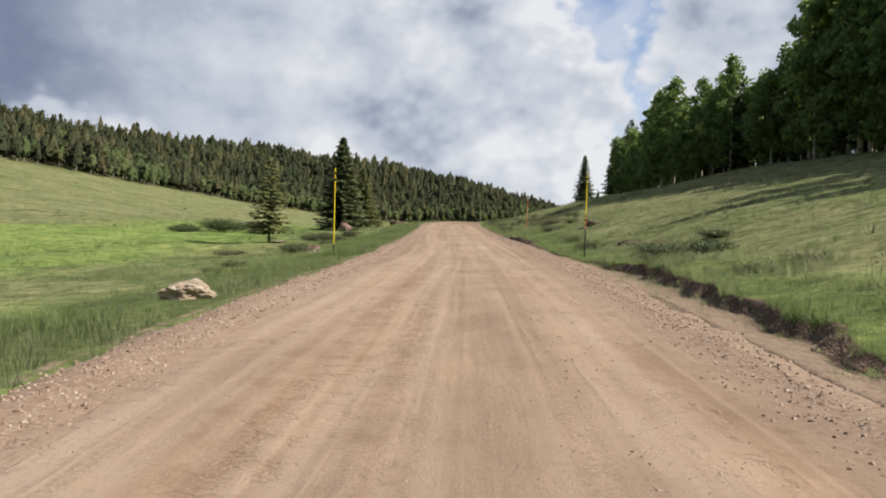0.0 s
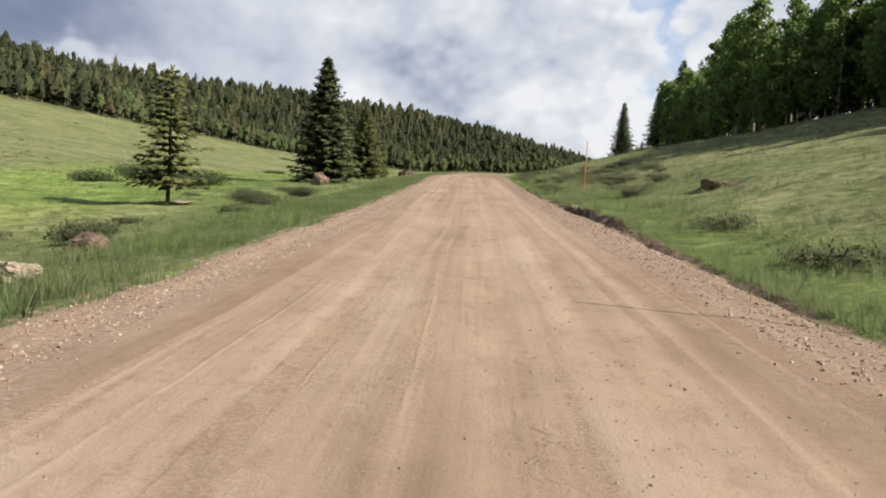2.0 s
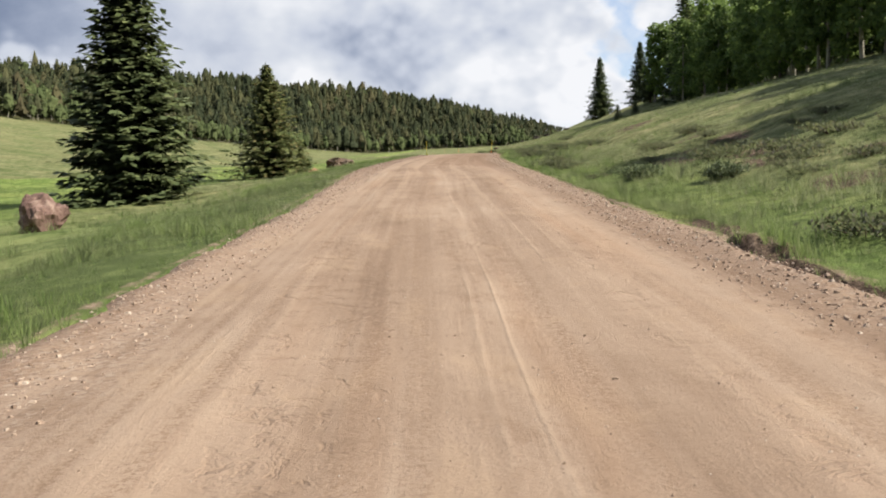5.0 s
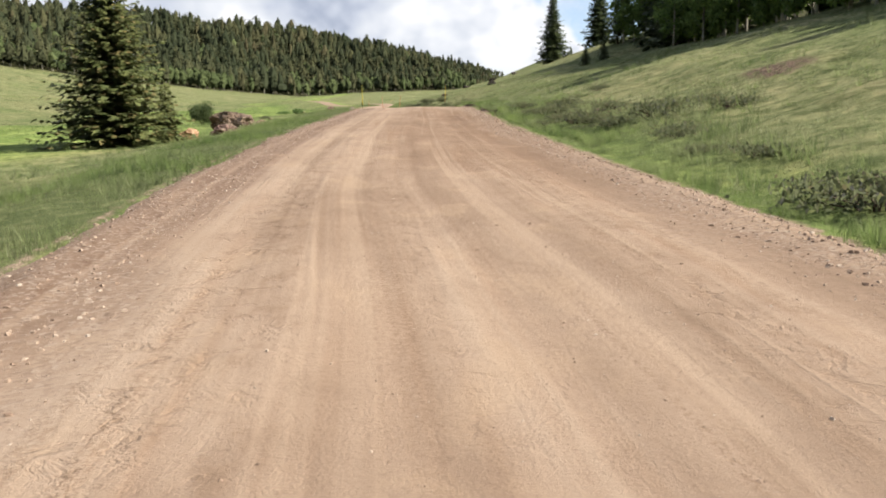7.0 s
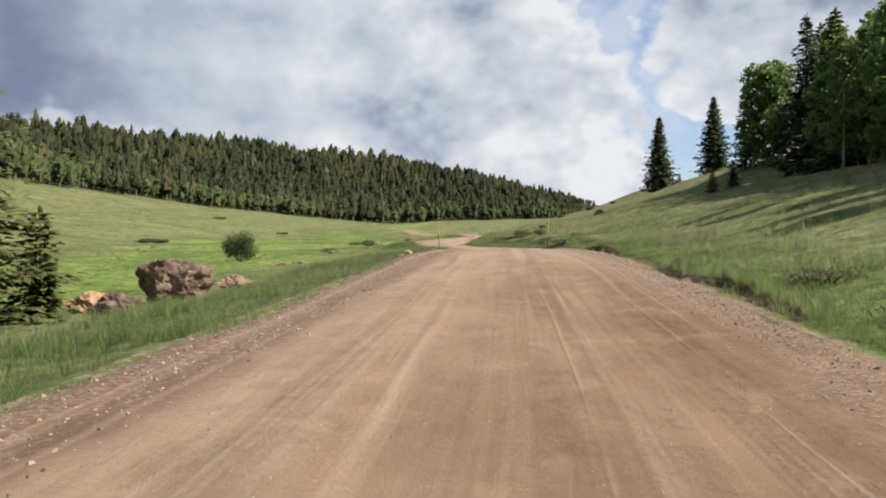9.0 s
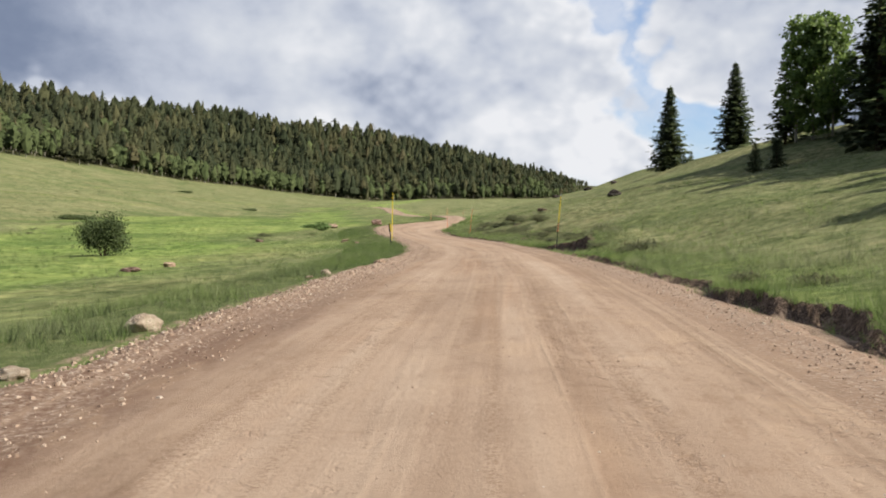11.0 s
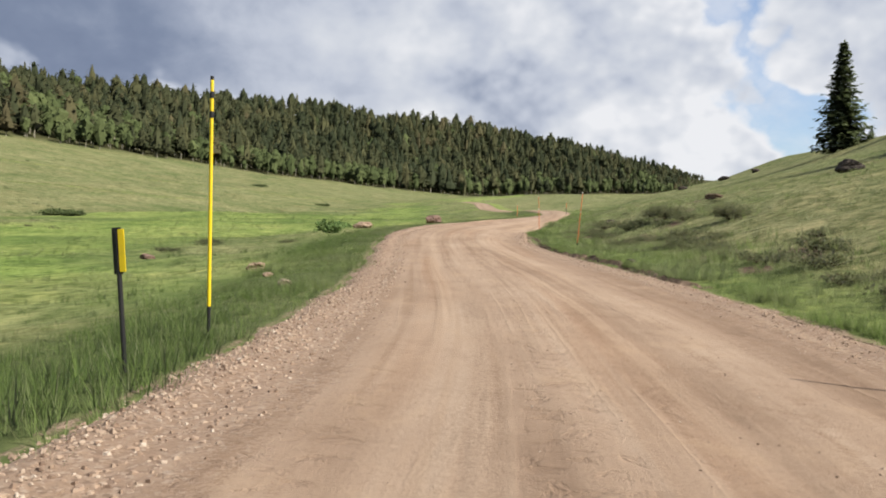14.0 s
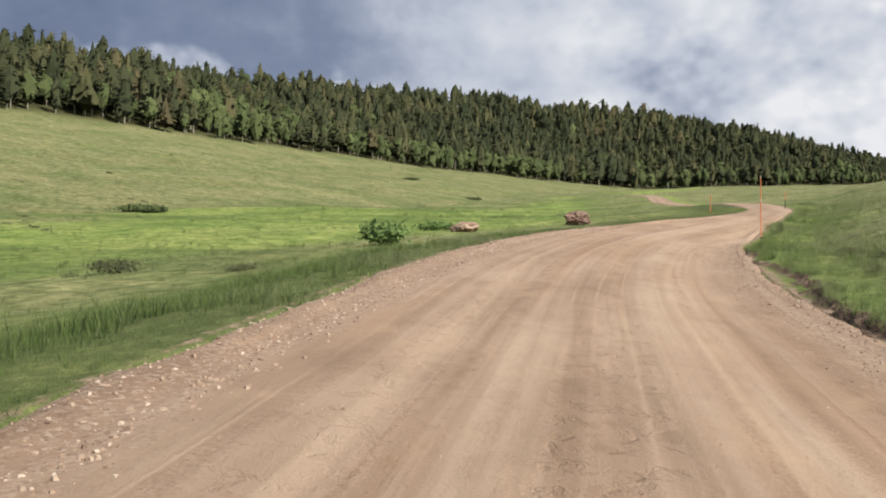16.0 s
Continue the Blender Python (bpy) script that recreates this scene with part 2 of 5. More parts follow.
def road_material():
    m, n = material("packed_dirt")
    uv = n.add("ShaderNodeUVMap").outputs[0]
    p = n.add("ShaderNodeNewGeometry").outputs["Position"]
    side = n.add("ShaderNodeSeparateXYZ", (0, uv)).outputs[0]

    sway = n.add("ShaderNodeVectorMath", (0, uv), operation="MULTIPLY", values={1: (0.25, 0.045, 1.0)}).outputs[0]
    sway = n.math("MULTIPLY", n.math("SUBTRACT", n.noise(sway, 1.0, 2, 0.5), 0.5), 0.8)
    swayed = n.add("ShaderNodeVectorMath", (0, uv), (1, n.add("ShaderNodeCombineXYZ", (0, sway)).outputs[0]), operation="ADD").outputs[0]

    def along(sx, sy):
        return n.add("ShaderNodeVectorMath", (0, swayed), operation="MULTIPLY", values={1: (sx, sy, 1.0)}).outputs[0]

    bands = n.noise(along(1.0, 0.018), 1.05, 4, 0.62)
    fine = n.noise(along(1.0, 0.03), 5.5, 4, 0.6)
    patch = n.noise(along(1.0, 0.35), 0.55, 5, 0.6)
    grit = n.noise(p, 42, 5, 0.75)
    crumbs = n.noise(p, 12, 4, 0.7)
    wash = n.noise(along(0.5, 1.6), 1.5, 3, 0.5)
    v = n.math("ADD", n.math("ADD", n.math("MULTIPLY", bands, 0.54), n.math("MULTIPLY", fine, 0.10)), n.math("MULTIPLY", patch, 0.40))
    col = n.ramp(v, [(0.40, (0.238, 0.163, 0.113)), (0.47, (0.292, 0.206, 0.145)), (0.54, (0.343, 0.248, 0.178)), (0.62, (0.392, 0.294, 0.216))])
    red = n.range(n.noise(along(1.0, 0.05), 0.8, 4, 0.6), 0.5, 0.7, 0.0, 0.5)
    col = n.mix(red, col, n.mix(1.0, col, (0.98, 0.86, 0.76), "MULTIPLY"))
    edge = n.range(n.math("ADD", n.math("ABSOLUTE", side), n.math("MULTIPLY", n.math("SUBTRACT", patch, 0.5), 2.2)), 2.4, 3.3)
    col = n.mix(n.math("MULTIPLY", edge, 0.45), col, (0.250, 0.165, 0.113))
    churned = n.range(n.math("ADD", side, n.math("MULTIPLY", n.math("SUBTRACT", patch, 0.5), 2.4)), 2.0, 2.7)
    col = n.mix(n.math("MULTIPLY", churned, n.range(crumbs, 0.40, 0.60, 0.15, 0.65)), col, (0.215, 0.145, 0.100))
    length = n.add("ShaderNodeSeparateXYZ", (0, uv)).outputs[1]
    berm = n.math("MULTIPLY", n.math("MULTIPLY", n.range(length, 88, 108), n.range(length, 150, 170, 1.0, 0.0)), n.range(n.math("SUBTRACT", n.math("MULTIPLY", patch, 1.2), side), 2.9, 3.4))
    col = n.mix(n.math("MULTIPLY", berm, 0.85), col, (0.150, 0.090, 0.061))
    graded = n.math("MULTIPLY", n.math("MULTIPLY", n.range(length, 96, 112), n.range(length, 128, 150, 1.0, 0.0)), n.range(n.math("ADD", side, n.math("MULTIPLY", n.math("SUBTRACT", bands, 0.5), 4.0)), -2.4, 1.0))
    col = n.mix(n.math("MULTIPLY", graded, 0.72), col, n.mix(1.0, col, (0.62, 0.54, 0.48), "MULTIPLY"))
    ridge = n.noise(along(1.0, 0.012), 1.7, 2, 0.5)
    ridge = n.range(n.math("ABSOLUTE", n.math("SUBTRACT", n.math("ADD", ridge, n.math("MULTIPLY", n.math("SUBTRACT", patch, 0.5), 0.05)), 0.52)), 0.0, 0.045, 1.0, 0.0)
    ridge = n.math("MULTIPLY", ridge, n.range(n.noise(along(1.0, 0.12), 0.9, 4, 0.6), 0.42, 0.66))
    col = n.mix(n.math("MULTIPLY", ridge, 0.25), col, (0.416, 0.320, 0.236))
    ruffle = n.math("MULTIPLY", n.range(n.noise(along(1.0, 0.5), 4.2, 4, 0.65), 0.50, 0.64), n.range(n.noise(along(1.0, 0.03), 0.75, 2, 0.5), 0.46, 0.60))
    col = n.mix(n.math("MULTIPLY", ruffle, 0.42), col, n.mix(1.0, col, (0.70, 0.63, 0.57), "MULTIPLY"))
    # crosswise ripples of loose dust, pale crowns of the wheel tracks and blotches of damp and dry earth
    ripple = n.math("MULTIPLY", n.range(n.noise(along(1.7, 2.2), 1.9, 5, 0.65, 0.5), 0.50, 0.66), n.range(n.noise(along(1.0, 0.04), 0.9, 3, 0.5), 0.48, 0.62))
    col = n.mix(n.math("MULTIPLY", ripple, 0.30), col, n.mix(1.0, col, (0.76, 0.70, 0.64), "MULTIPLY"))
    crest = n.range(n.noise(along(1.0, 0.006), 2.6, 3, 0.6), 0.54, 0.66)
    col = n.mix(n.math("MULTIPLY", crest, 0.40), col, (0.430, 0.318, 0.226))
    blotch0 = n.noise(along(1.0, 0.12), 0.8, 4, 0.6)
    rut = n.range(n.noise(along(1.0, 0.008), 3.3, 3, 0.6, 0.1), 0.34, 0.48, 1.0, 0.0)
    col = n.mix(n.math("MULTIPLY", n.math("MULTIPLY", rut, 0.34), n.range(blotch0, 0.36, 0.60, 0.2, 1.0)), col, n.mix(1.0, col, (0.74, 0.68, 0.62), "MULTIPLY"))
    blotch = n.noise(along(1.0, 0.55), 1.3, 5, 0.62, 0.5)
    col = n.mix(n.range(blotch, 0.52, 0.62, 0.0, 0.40), col, n.mix(1.0, col, (0.80, 0.78, 0.77), "MULTIPLY"))
    col = n.mix(n.range(blotch, 0.32, 0.46, 0.26, 0.0), col, (0.440, 0.315, 0.208))
    speck = n.range(n.noise(p, 26, 4, 0.8), 0.44, 0.58)
    strip = n.range(n.noise(along(1.0, 0.005), 1.9, 4, 0.62, 0.15), 0.50, 0.61)
    col = n.mix(n.math("MULTIPLY", n.math("MULTIPLY", strip, speck), n.range(patch, 0.38, 0.58, 0.2, 0.62)), col, n.mix(1.0, col, (0.60, 0.53, 0.47), "MULTIPLY"))
    cells = n.add("ShaderNodeTexVoronoi", (0, p), values={"Scale": 26.0})
    tone = n.add("ShaderNodeSeparateColor", (0, cells.outputs["Color"])).outputs[0]
    pebble = n.ramp(tone, [(0.0, (0.160, 0.108, 0.080)), (0.5, (0.288, 0.204, 0.148)), (1.0, (0.416, 0.336, 0.264))])
    belt = n.range(n.math("ADD", n.math("ABSOLUTE", side), n.math("MULTIPLY", n.math("SUBTRACT", patch, 0.5), 3.0)), 2.3, 3.2, 0.0, 0.7)
    col = n.mix(n.math("MULTIPLY", belt, n.range(crumbs, 0.42, 0.58)), col, pebble)
    col = n.mix(n.range(grit, 0.58, 0.74, 0.0, 0.4), col, (0.192, 0.132, 0.096))
    col = n.mix(n.range(grit, 0.28, 0.42, 0.45, 0.0), col, (0.400, 0.320, 0.248))
    col = n.mix(n.range(crumbs, 0.60, 0.72, 0.0, 0.35), col, (0.176, 0.116, 0.080))
    relief = n.math("ADD", n.math("MULTIPLY", grit, 0.35), n.math("ADD", n.math("MULTIPLY", fine, 0.35), n.math("ADD", n.math("MULTIPLY", crumbs, 0.35), n.math("ADD", n.math("MULTIPLY", ridge, 0.2), n.math("ADD", n.math("MULTIPLY", wash, 0.5), n.math("MULTIPLY", ripple, -0.5))))))
    finish(n, col, 0.93, relief, spec=0.12, strength=0.75, dist=0.036)
    return m


def leaf_material(name, dark, light, leaf=0.3, old=None, up=0.35):
    m, n = material(name)
    g = n.add("ShaderNodeNewGeometry")
    o = n.add("ShaderNodeObjectInfo").outputs["Random"]
    tint = n.add("ShaderNodeAttribute", name="tint").outputs["Fac"]
    f = n.math("ADD", n.math("MULTIPLY", g.outputs["Random Per Island"], 0.6), n.math("MULTIPLY", n.math("ADD", o, tint), 0.35))
    col = n.ramp(f, [(0.1, dark), (0.9, light)])
    if old:
        col = n.mix(n.range(g.outputs["Random Per Island"], 0.86, 0.9, 0.0, 0.8), col, old)
    finish(n, col, 0.62, spec=0.2, leaf=leaf, up=up)
    return m


def wood_material():
    m, n = material("far_wood_leaves")
    g = n.add("ShaderNodeNewGeometry")
    tint = n.add("ShaderNodeAttribute", name="tint").outputs["Fac"]
    kind = n.add("ShaderNodeAttribute", name="aspen").outputs["Fac"]
    isl = g.outputs["Random Per Island"]
    fir = n.ramp(tint, [(0.0, (0.045, 0.056, 0.030)), (0.5, (0.072, 0.079, 0.040)), (0.85, (0.098, 0.100, 0.049)), (1.0, (0.110, 0.098, 0.053))])
    asp = n.ramp(tint, [(0.0, (0.074, 0.098, 0.040)), (1.0, (0.122, 0.150, 0.062))])
    col = n.mix(kind, fir, asp)
    col = n.mix(isl, n.mix(1.0, col, (0.82, 0.83, 0.82), "MULTIPLY"), n.mix(1.0, col, (1.2, 1.18, 1.15), "MULTIPLY"))
    spray = n.noise(g.outputs["Position"], 0.9, 4, 0.75)
    finish(n, col, 0.75, spray, spec=0.06, leaf=0.28, strength=0.4, dist=0.3, up=0.55)
    return m


def bark_material(name, pale, dark, scale, stretch, knots):
    m, n = material(name)
    p = n.add("ShaderNodeTexCoord").outputs["Object"]
    v = n.add("ShaderNodeVectorMath", (0, p), operation="MULTIPLY", values={1: stretch}).outputs[0]
    a, b = n.noise(v, scale, 5, 0.65), n.noise(p, scale * 6, 3, 0.6)
    col = n.ramp(a, [(knots - 0.06, dark), (knots + 0.06, pale)])
    col = n.mix(n.math("MULTIPLY", b, 0.5), col, dark)
    finish(n, col, 0.85, a, spec=0.15, strength=0.6, dist=0.02)
    return m


def rock_material(name, a, b, c):
    m, n = material(name)
    p = n.add("ShaderNodeTexCoord").outputs["Object"]
    o = n.add("ShaderNodeObjectInfo").outputs["Random"]
    s, f = n.noise(p, 2.3, 6, 0.65), n.noise(p, 17, 5, 0.7)
    col = n.ramp(n.math("ADD", n.math("MULTIPLY", s, 0.7), n.math("MULTIPLY", f, 0.3)), [(0.34, a), (0.5, b), (0.64, c)])
    col = n.mix(n.math("MULTIPLY", o, 0.3), col, n.mix(1.0, col, (0.75, 0.75, 0.78), "MULTIPLY"))
    finish(n, col, 0.9, n.math("ADD", s, n.math("MULTIPLY", f, 0.5)), spec=0.2, strength=0.8, dist=0.06)
    return m


def gravel_material():
    m, n = material("gravel")
    g = n.add("ShaderNodeNewGeometry")
    f = n.noise(g.outputs["Position"], 60, 3, 0.6)
    col = n.ramp(g.outputs["Random Per Island"], [(0.0, (0.175, 0.118, 0.086)), (0.2, (0.310, 0.220, 0.160)), (0.5, (0.390, 0.290, 0.215)), (0.85, (0.465, 0.365, 0.280)), (1.0, (0.560, 0.475, 0.390))])
    finish(n, n.mix(n.math("MULTIPLY", f, 0.3), col, (0.190, 0.128, 0.090)), 0.9, f, spec=0.2, strength=0.5, dist=0.01)
    return m


def paint_material(name, color, rough=0.45):
    m, n = material(name)
    p = n.add("ShaderNodeTexCoord").outputs["Object"]
    a, b = n.noise(p, 7, 5, 0.65), n.noise(p, 60, 3, 0.6)
    col = n.mix(n.range(a, 0.5, 0.75, 0.0, 0.3), color, tuple(0.6 * v + 0.03 for v in color))
    finish(n, col, rough, b, spec=0.4, strength=0.15, dist=0.004)
    return m


def grass_material():
    m, n = material("grass_blades")
    g = n.add("ShaderNodeNewGeometry")
    tint = n.add("ShaderNodeAttribute", name="tint").outputs["Fac"]
    dry = n.add("ShaderNodeAttribute", name="dry").outputs["Fac"]
    isl = g.outputs["Random Per Island"]
    green = n.ramp(n.math("ADD", n.math("MULTIPLY", isl, 0.6), n.math("MULTIPLY", tint, 0.4)), [(0.0, (0.080, 0.126, 0.042)), (0.5, (0.175, 0.250, 0.070)), (1.0, (0.262, 0.335, 0.110))])
    straw = n.ramp(isl, [(0.0, (0.190, 0.216, 0.102)), (0.5, (0.270, 0.288, 0.148)), (1.0, (0.370, 0.375, 0.230))])
    dry = n.math("MAXIMUM", dry, n.range(n.math("FRACT", n.math("MULTIPLY", isl, 7.31)), 0.84, 0.90, 0.0, 0.75))
    finish(n, n.mix(dry, green, straw), 0.7, spec=0.12, leaf=0.42, up=0.78)
    return m


MEADOW, DIRT, GRASS, GRAVEL = ground_material(), road_material(), grass_material(), gravel_material()
NEEDLES = leaf_material("spruce_needles", (0.054, 0.082, 0.036), (0.175, 0.205, 0.086), 0.16, None, 0.55)
NEEDLES_OLIVE = leaf_material("olive_fir_needles", (0.098, 0.122, 0.044), (0.285, 0.295, 0.112), 0.22, (0.22, 0.17, 0.075), 0.6)
ASPEN_LEAVES = leaf_material("aspen_leaves", (0.105, 0.165, 0.046), (0.285, 0.380, 0.110), 0.5, None, 0.5)
WILLOW_LEAVES = leaf_material("willow_leaves", (0.058, 0.084, 0.030), (0.145, 0.180, 0.066), 0.3, None, 0.5)
BROAD_LEAVES = leaf_material("broad_pale_leaves", (0.06, 0.12, 0.03), (0.22, 0.30, 0.10), 0.3)
SAGE_LEAVES = leaf_material("sage_leaves", (0.082, 0.104, 0.040), (0.178, 0.196, 0.088), 0.3, None, 0.8)
DARK_SAGE = leaf_material("dark_sage_leaves", (0.102, 0.122, 0.052), (0.190, 0.204, 0.094), 0.3, (0.15, 0.125, 0.072), 0.88)
WOODS = wood_material()
ASPEN_BARK = bark_material("aspen_bark", (0.40, 0.375, 0.30), (0.09, 0.075, 0.055), 2.2, (1.0, 1.0, 2.0), 0.42)
SPRUCE_BARK = bark_material("spruce_bark", (0.15, 0.11, 0.085), (0.05, 0.036, 0.028), 5.0, (1.0, 1.0, 0.3), 0.5)
ROCK_RED = rock_material("reddish_rock", (0.077, 0.047, 0.039), (0.206, 0.129, 0.103), (0.344, 0.249, 0.198))
ROCK_BROWN = rock_material("brown_rock", (0.060, 0.042, 0.030), (0.165, 0.115, 0.082), (0.300, 0.228, 0.168))
ROCK_ORANGE = rock_material("orange_rock", (0.206, 0.112, 0.060), (0.430, 0.258, 0.150), (0.516, 0.378, 0.258))
ROCK_TAN = rock_material("tan_rock", (0.172, 0.112, 0.073), (0.361, 0.249, 0.172), (0.473, 0.378, 0.284))
ROCK_DARK = rock_material("dark_rock", (0.028, 0.024, 0.021), (0.072, 0.058, 0.048), (0.165, 0.132, 0.108))
ROCK_PALE = rock_material("pale_rock", (0.22, 0.165, 0.115), (0.40, 0.315, 0.23), (0.54, 0.455, 0.35))
YELLOW, BLACK, ORANGE = paint_material("yellow_paint", (0.80, 0.60, 0.02)), paint_material("black_paint", (0.018, 0.018, 0.020)), paint_material("orange_paint", (0.78, 0.24, 0.09))
WHITE_REFLECTOR = paint_material("pale_reflector", (0.75, 0.75, 0.68), 0.3)

# ---- lie of the land ----
ROAD_Y = np.array([-60, 0, 10, 30, 50, 62, 75, 90, 105, 118, 130, 142, 152, 160, 170, 180, 190, 200, 210, 220, 230, 240, 248, 255, 265, 275, 290, 310, 330, 350, 393, 445, 475], float)
ROAD_L = np.array([-3.6, -3.6, -3.7, -4.2, -4.8, -5.0, -5.4, -6.0, -7.0, -7.1, -6.5, -6.0, -6.2, -5.8, -5.45, -5.35, -6.05, -7.25, -9.2, -11.45, -13.0, -12.8, -10.9, -8.6, -6.9, -6.6, -8.2, -11.7, -15.6, -19.5, -28.0, -36.0, -46.0])
ROAD_R = np.array([3.4, 3.4, 3.4, 3.8, 3.0, 2.1, 1.4, 0.9, 0.5, 0.6, 0.9, 1.3, 1.9, 2.1, 2.1, 2.1, 1.8, 0.2, -1.8, -3.8, -5.5, -6.3, -6.3, -5.6, -4.2, -3.6, -4.4, -7.4, -11.0, -15.0, -23.5, -31.5, -41.0])
GRADE_Y = np.array([-800, -160, 0, 12.7, 25.6, 39, 52, 65, 95, 104, 113, 140.6, 150, 163.6, 177, 191, 204, 211, 460, 700, 1000, 1300, 3000], float)
GRADE_Z = np.array([-14.0, -11.0, -0.12, 0.82, 1.52, 2.29, 3.18, 4.12, 6.38, 6.97, 7.55, 9.38, 9.83, 10.3, 10.53, 10.8, 11.26, 11.56, 25.5, 40.5, 60.0, 68.0, 72.0])
FOOT = [(-270, -500), (-255, 100), (-248, 300), (-237, 400), (-205, 482), (-190, 545), (-163, 603), (-125, 680), (-70, 780), (20, 890), (140, 1000), (400, 1120), (1500, 1250)]
FOOT_RISE = [18, 13, 2, 2, 2, 5, 12, 25, 39, 62, 14, 1, 1]
YS = np.arange(-800, 3001, 2.0)


def soft(values, n):
    k = np.hanning(2 * n + 3)[1:-1]
    return np.convolve(np.pad(values, n, mode="edge"), k / k.sum(), mode="valid")


LEFT_S, RIGHT_S, GRADE_S = (soft(np.interp(YS, a, b), n) for a, b, n in ((ROAD_Y, ROAD_L, 3), (ROAD_Y, ROAD_R, 3), (GRADE_Y, GRADE_Z, 5)))


def left(y):
    return np.interp(y, YS, LEFT_S)


def right(y):
    return np.interp(y, YS, RIGHT_S)


def grade(y):
    return np.interp(y, YS, GRADE_S)


def dell(y):
    """How far the valley floor sinks beyond the bend, so that the road drops out of sight there."""
    return np.interp(y, [288, 300, 315, 335, 360, 390, 440, 480], [0, 0.08, 0.6, 1.1, 1.4, 1.6, 1.0, 0.3])


def tilt(y):
    """How far the road's outer edge hangs lower than its inner one on the bend."""
    return np.interp(y, [205, 218, 226, 248, 256, 265], [0, 0.33, 0.5, 0.7, 0.4, 0])


def lattice(i, j, seed):
    h = (i.astype(np.int64) * 374761393 + j.astype(np.int64) * 668265263 + seed * 974711) & 0x7FFFFFFF
    h = ((h ^ (h >> 13)) * 1274126177) & 0x7FFFFFFF
    return ((h ^ (h >> 16)) & 0xFFFF) / 32767.5 - 1


def bumps(x, y, size, seed=0):
    """Smooth value noise of -1 to 1 with lumps of about that size."""
    x, y = np.asarray(x, float) / size, np.asarray(y, float) / size
    i, j = np.floor(x), np.floor(y)
    u, v = x - i, y - j
    u, v = u * u * (3 - 2 * u), v * v * (3 - 2 * v)
    a, b = lattice(i, j, seed), lattice(i + 1, j, seed)
    c, d = lattice(i, j + 1, seed), lattice(i + 1, j + 1, seed)
    return (a * (1 - u) + b * u) * (1 - v) + (c * (1 - u) + d * u) * v


def step(a, b, x):
    u = np.clip((x - a) / (b - a), 0, 1)
    return u * u * (3 - 2 * u)


def behind_foot(x, y):
    """How far a place lies behind the foot of the wooded hill (negative: in front), and the hill's rise there."""
    best, rise = np.full(np.shape(x), 1e9), np.zeros(np.shape(x))
    for (ax, ay), (bx, by), ra, rb in zip(FOOT, FOOT[1:], FOOT_RISE, FOOT_RISE[1:]):
        dx, dy = bx - ax, by - ay
        t = np.clip(((x - ax) * dx + (y - ay) * dy) / (dx * dx + dy * dy), 0, 1)
        d = np.hypot(x - ax - t * dx, y - ay - t * dy)
        side = np.where(dx * (y - ay) - dy * (x - ax) > 0, 1, -1)
        near = d < np.abs(best) - 1e-6
        best, rise = np.where(near, d * side, best), np.where(near, ra + t * (rb - ra), rise)
    return best, rise


BANKS = [(17, 12, 1.0), (46, 9, 0.75), (60, 9, 0.85), (75, 5, 0.4), (134, 6, 0.5), (155, 10, 0.85), (174, 6, 0.7), (188.3, 4.0, 1.65), (222, 20, 0.55)]


def bank(y):
    """Height of the cut earth bank beside the road."""
    broken = 1 - 0.45 * step(34, 40, y) * (1 - step(95, 110, y)) * (1 - step(-0.25, 0.35, bumps(y, y * 0, 4.3, 7)))
    return broken * sum(0.36 * a * np.exp(-((y - m) / w) ** 2) for m, w, a in BANKS) * (0.9 + 0.25 * bumps(y, y * 0, 1.2, 5) + 0.25 * bumps(y, y * 0, 5.0, 6))


def lip(y):
    """How far the bank's face stands back from the road."""
    return np.interp(y, [0, 30, 38, 68, 110, 183, 185.5, 191, 194, 300], [1.0, 0.9, 0.25, 0.2, 0.35, 0.4, 1.7, 1.7, 0.3, 0.25]) + 0.28 * bumps(y * 0, y, 0.9, 8) + 0.3 * bumps(y * 0, y, 3.1, 9)


SIDE_A = ([0, 0.7, 1.1, 2, 5, 10, 15, 21, 25, 29, 36, 45, 60, 120, 300, 900], [0, -0.06, -0.02, 0.12, 0.75, 2.3, 3.6, 5.0, 5.6, 6.5, 8.4, 9.2, 11.5, 22, 40, 70])
SIDE_B = ([0, 1, 2, 5, 11, 19.5, 30, 38, 43, 52, 65, 100, 300, 900], [0, -0.05, 0.08, 0.85, 2.1, 3.8, 6.8, 9.1, 11.4, 14.4, 17, 24, 42, 70])


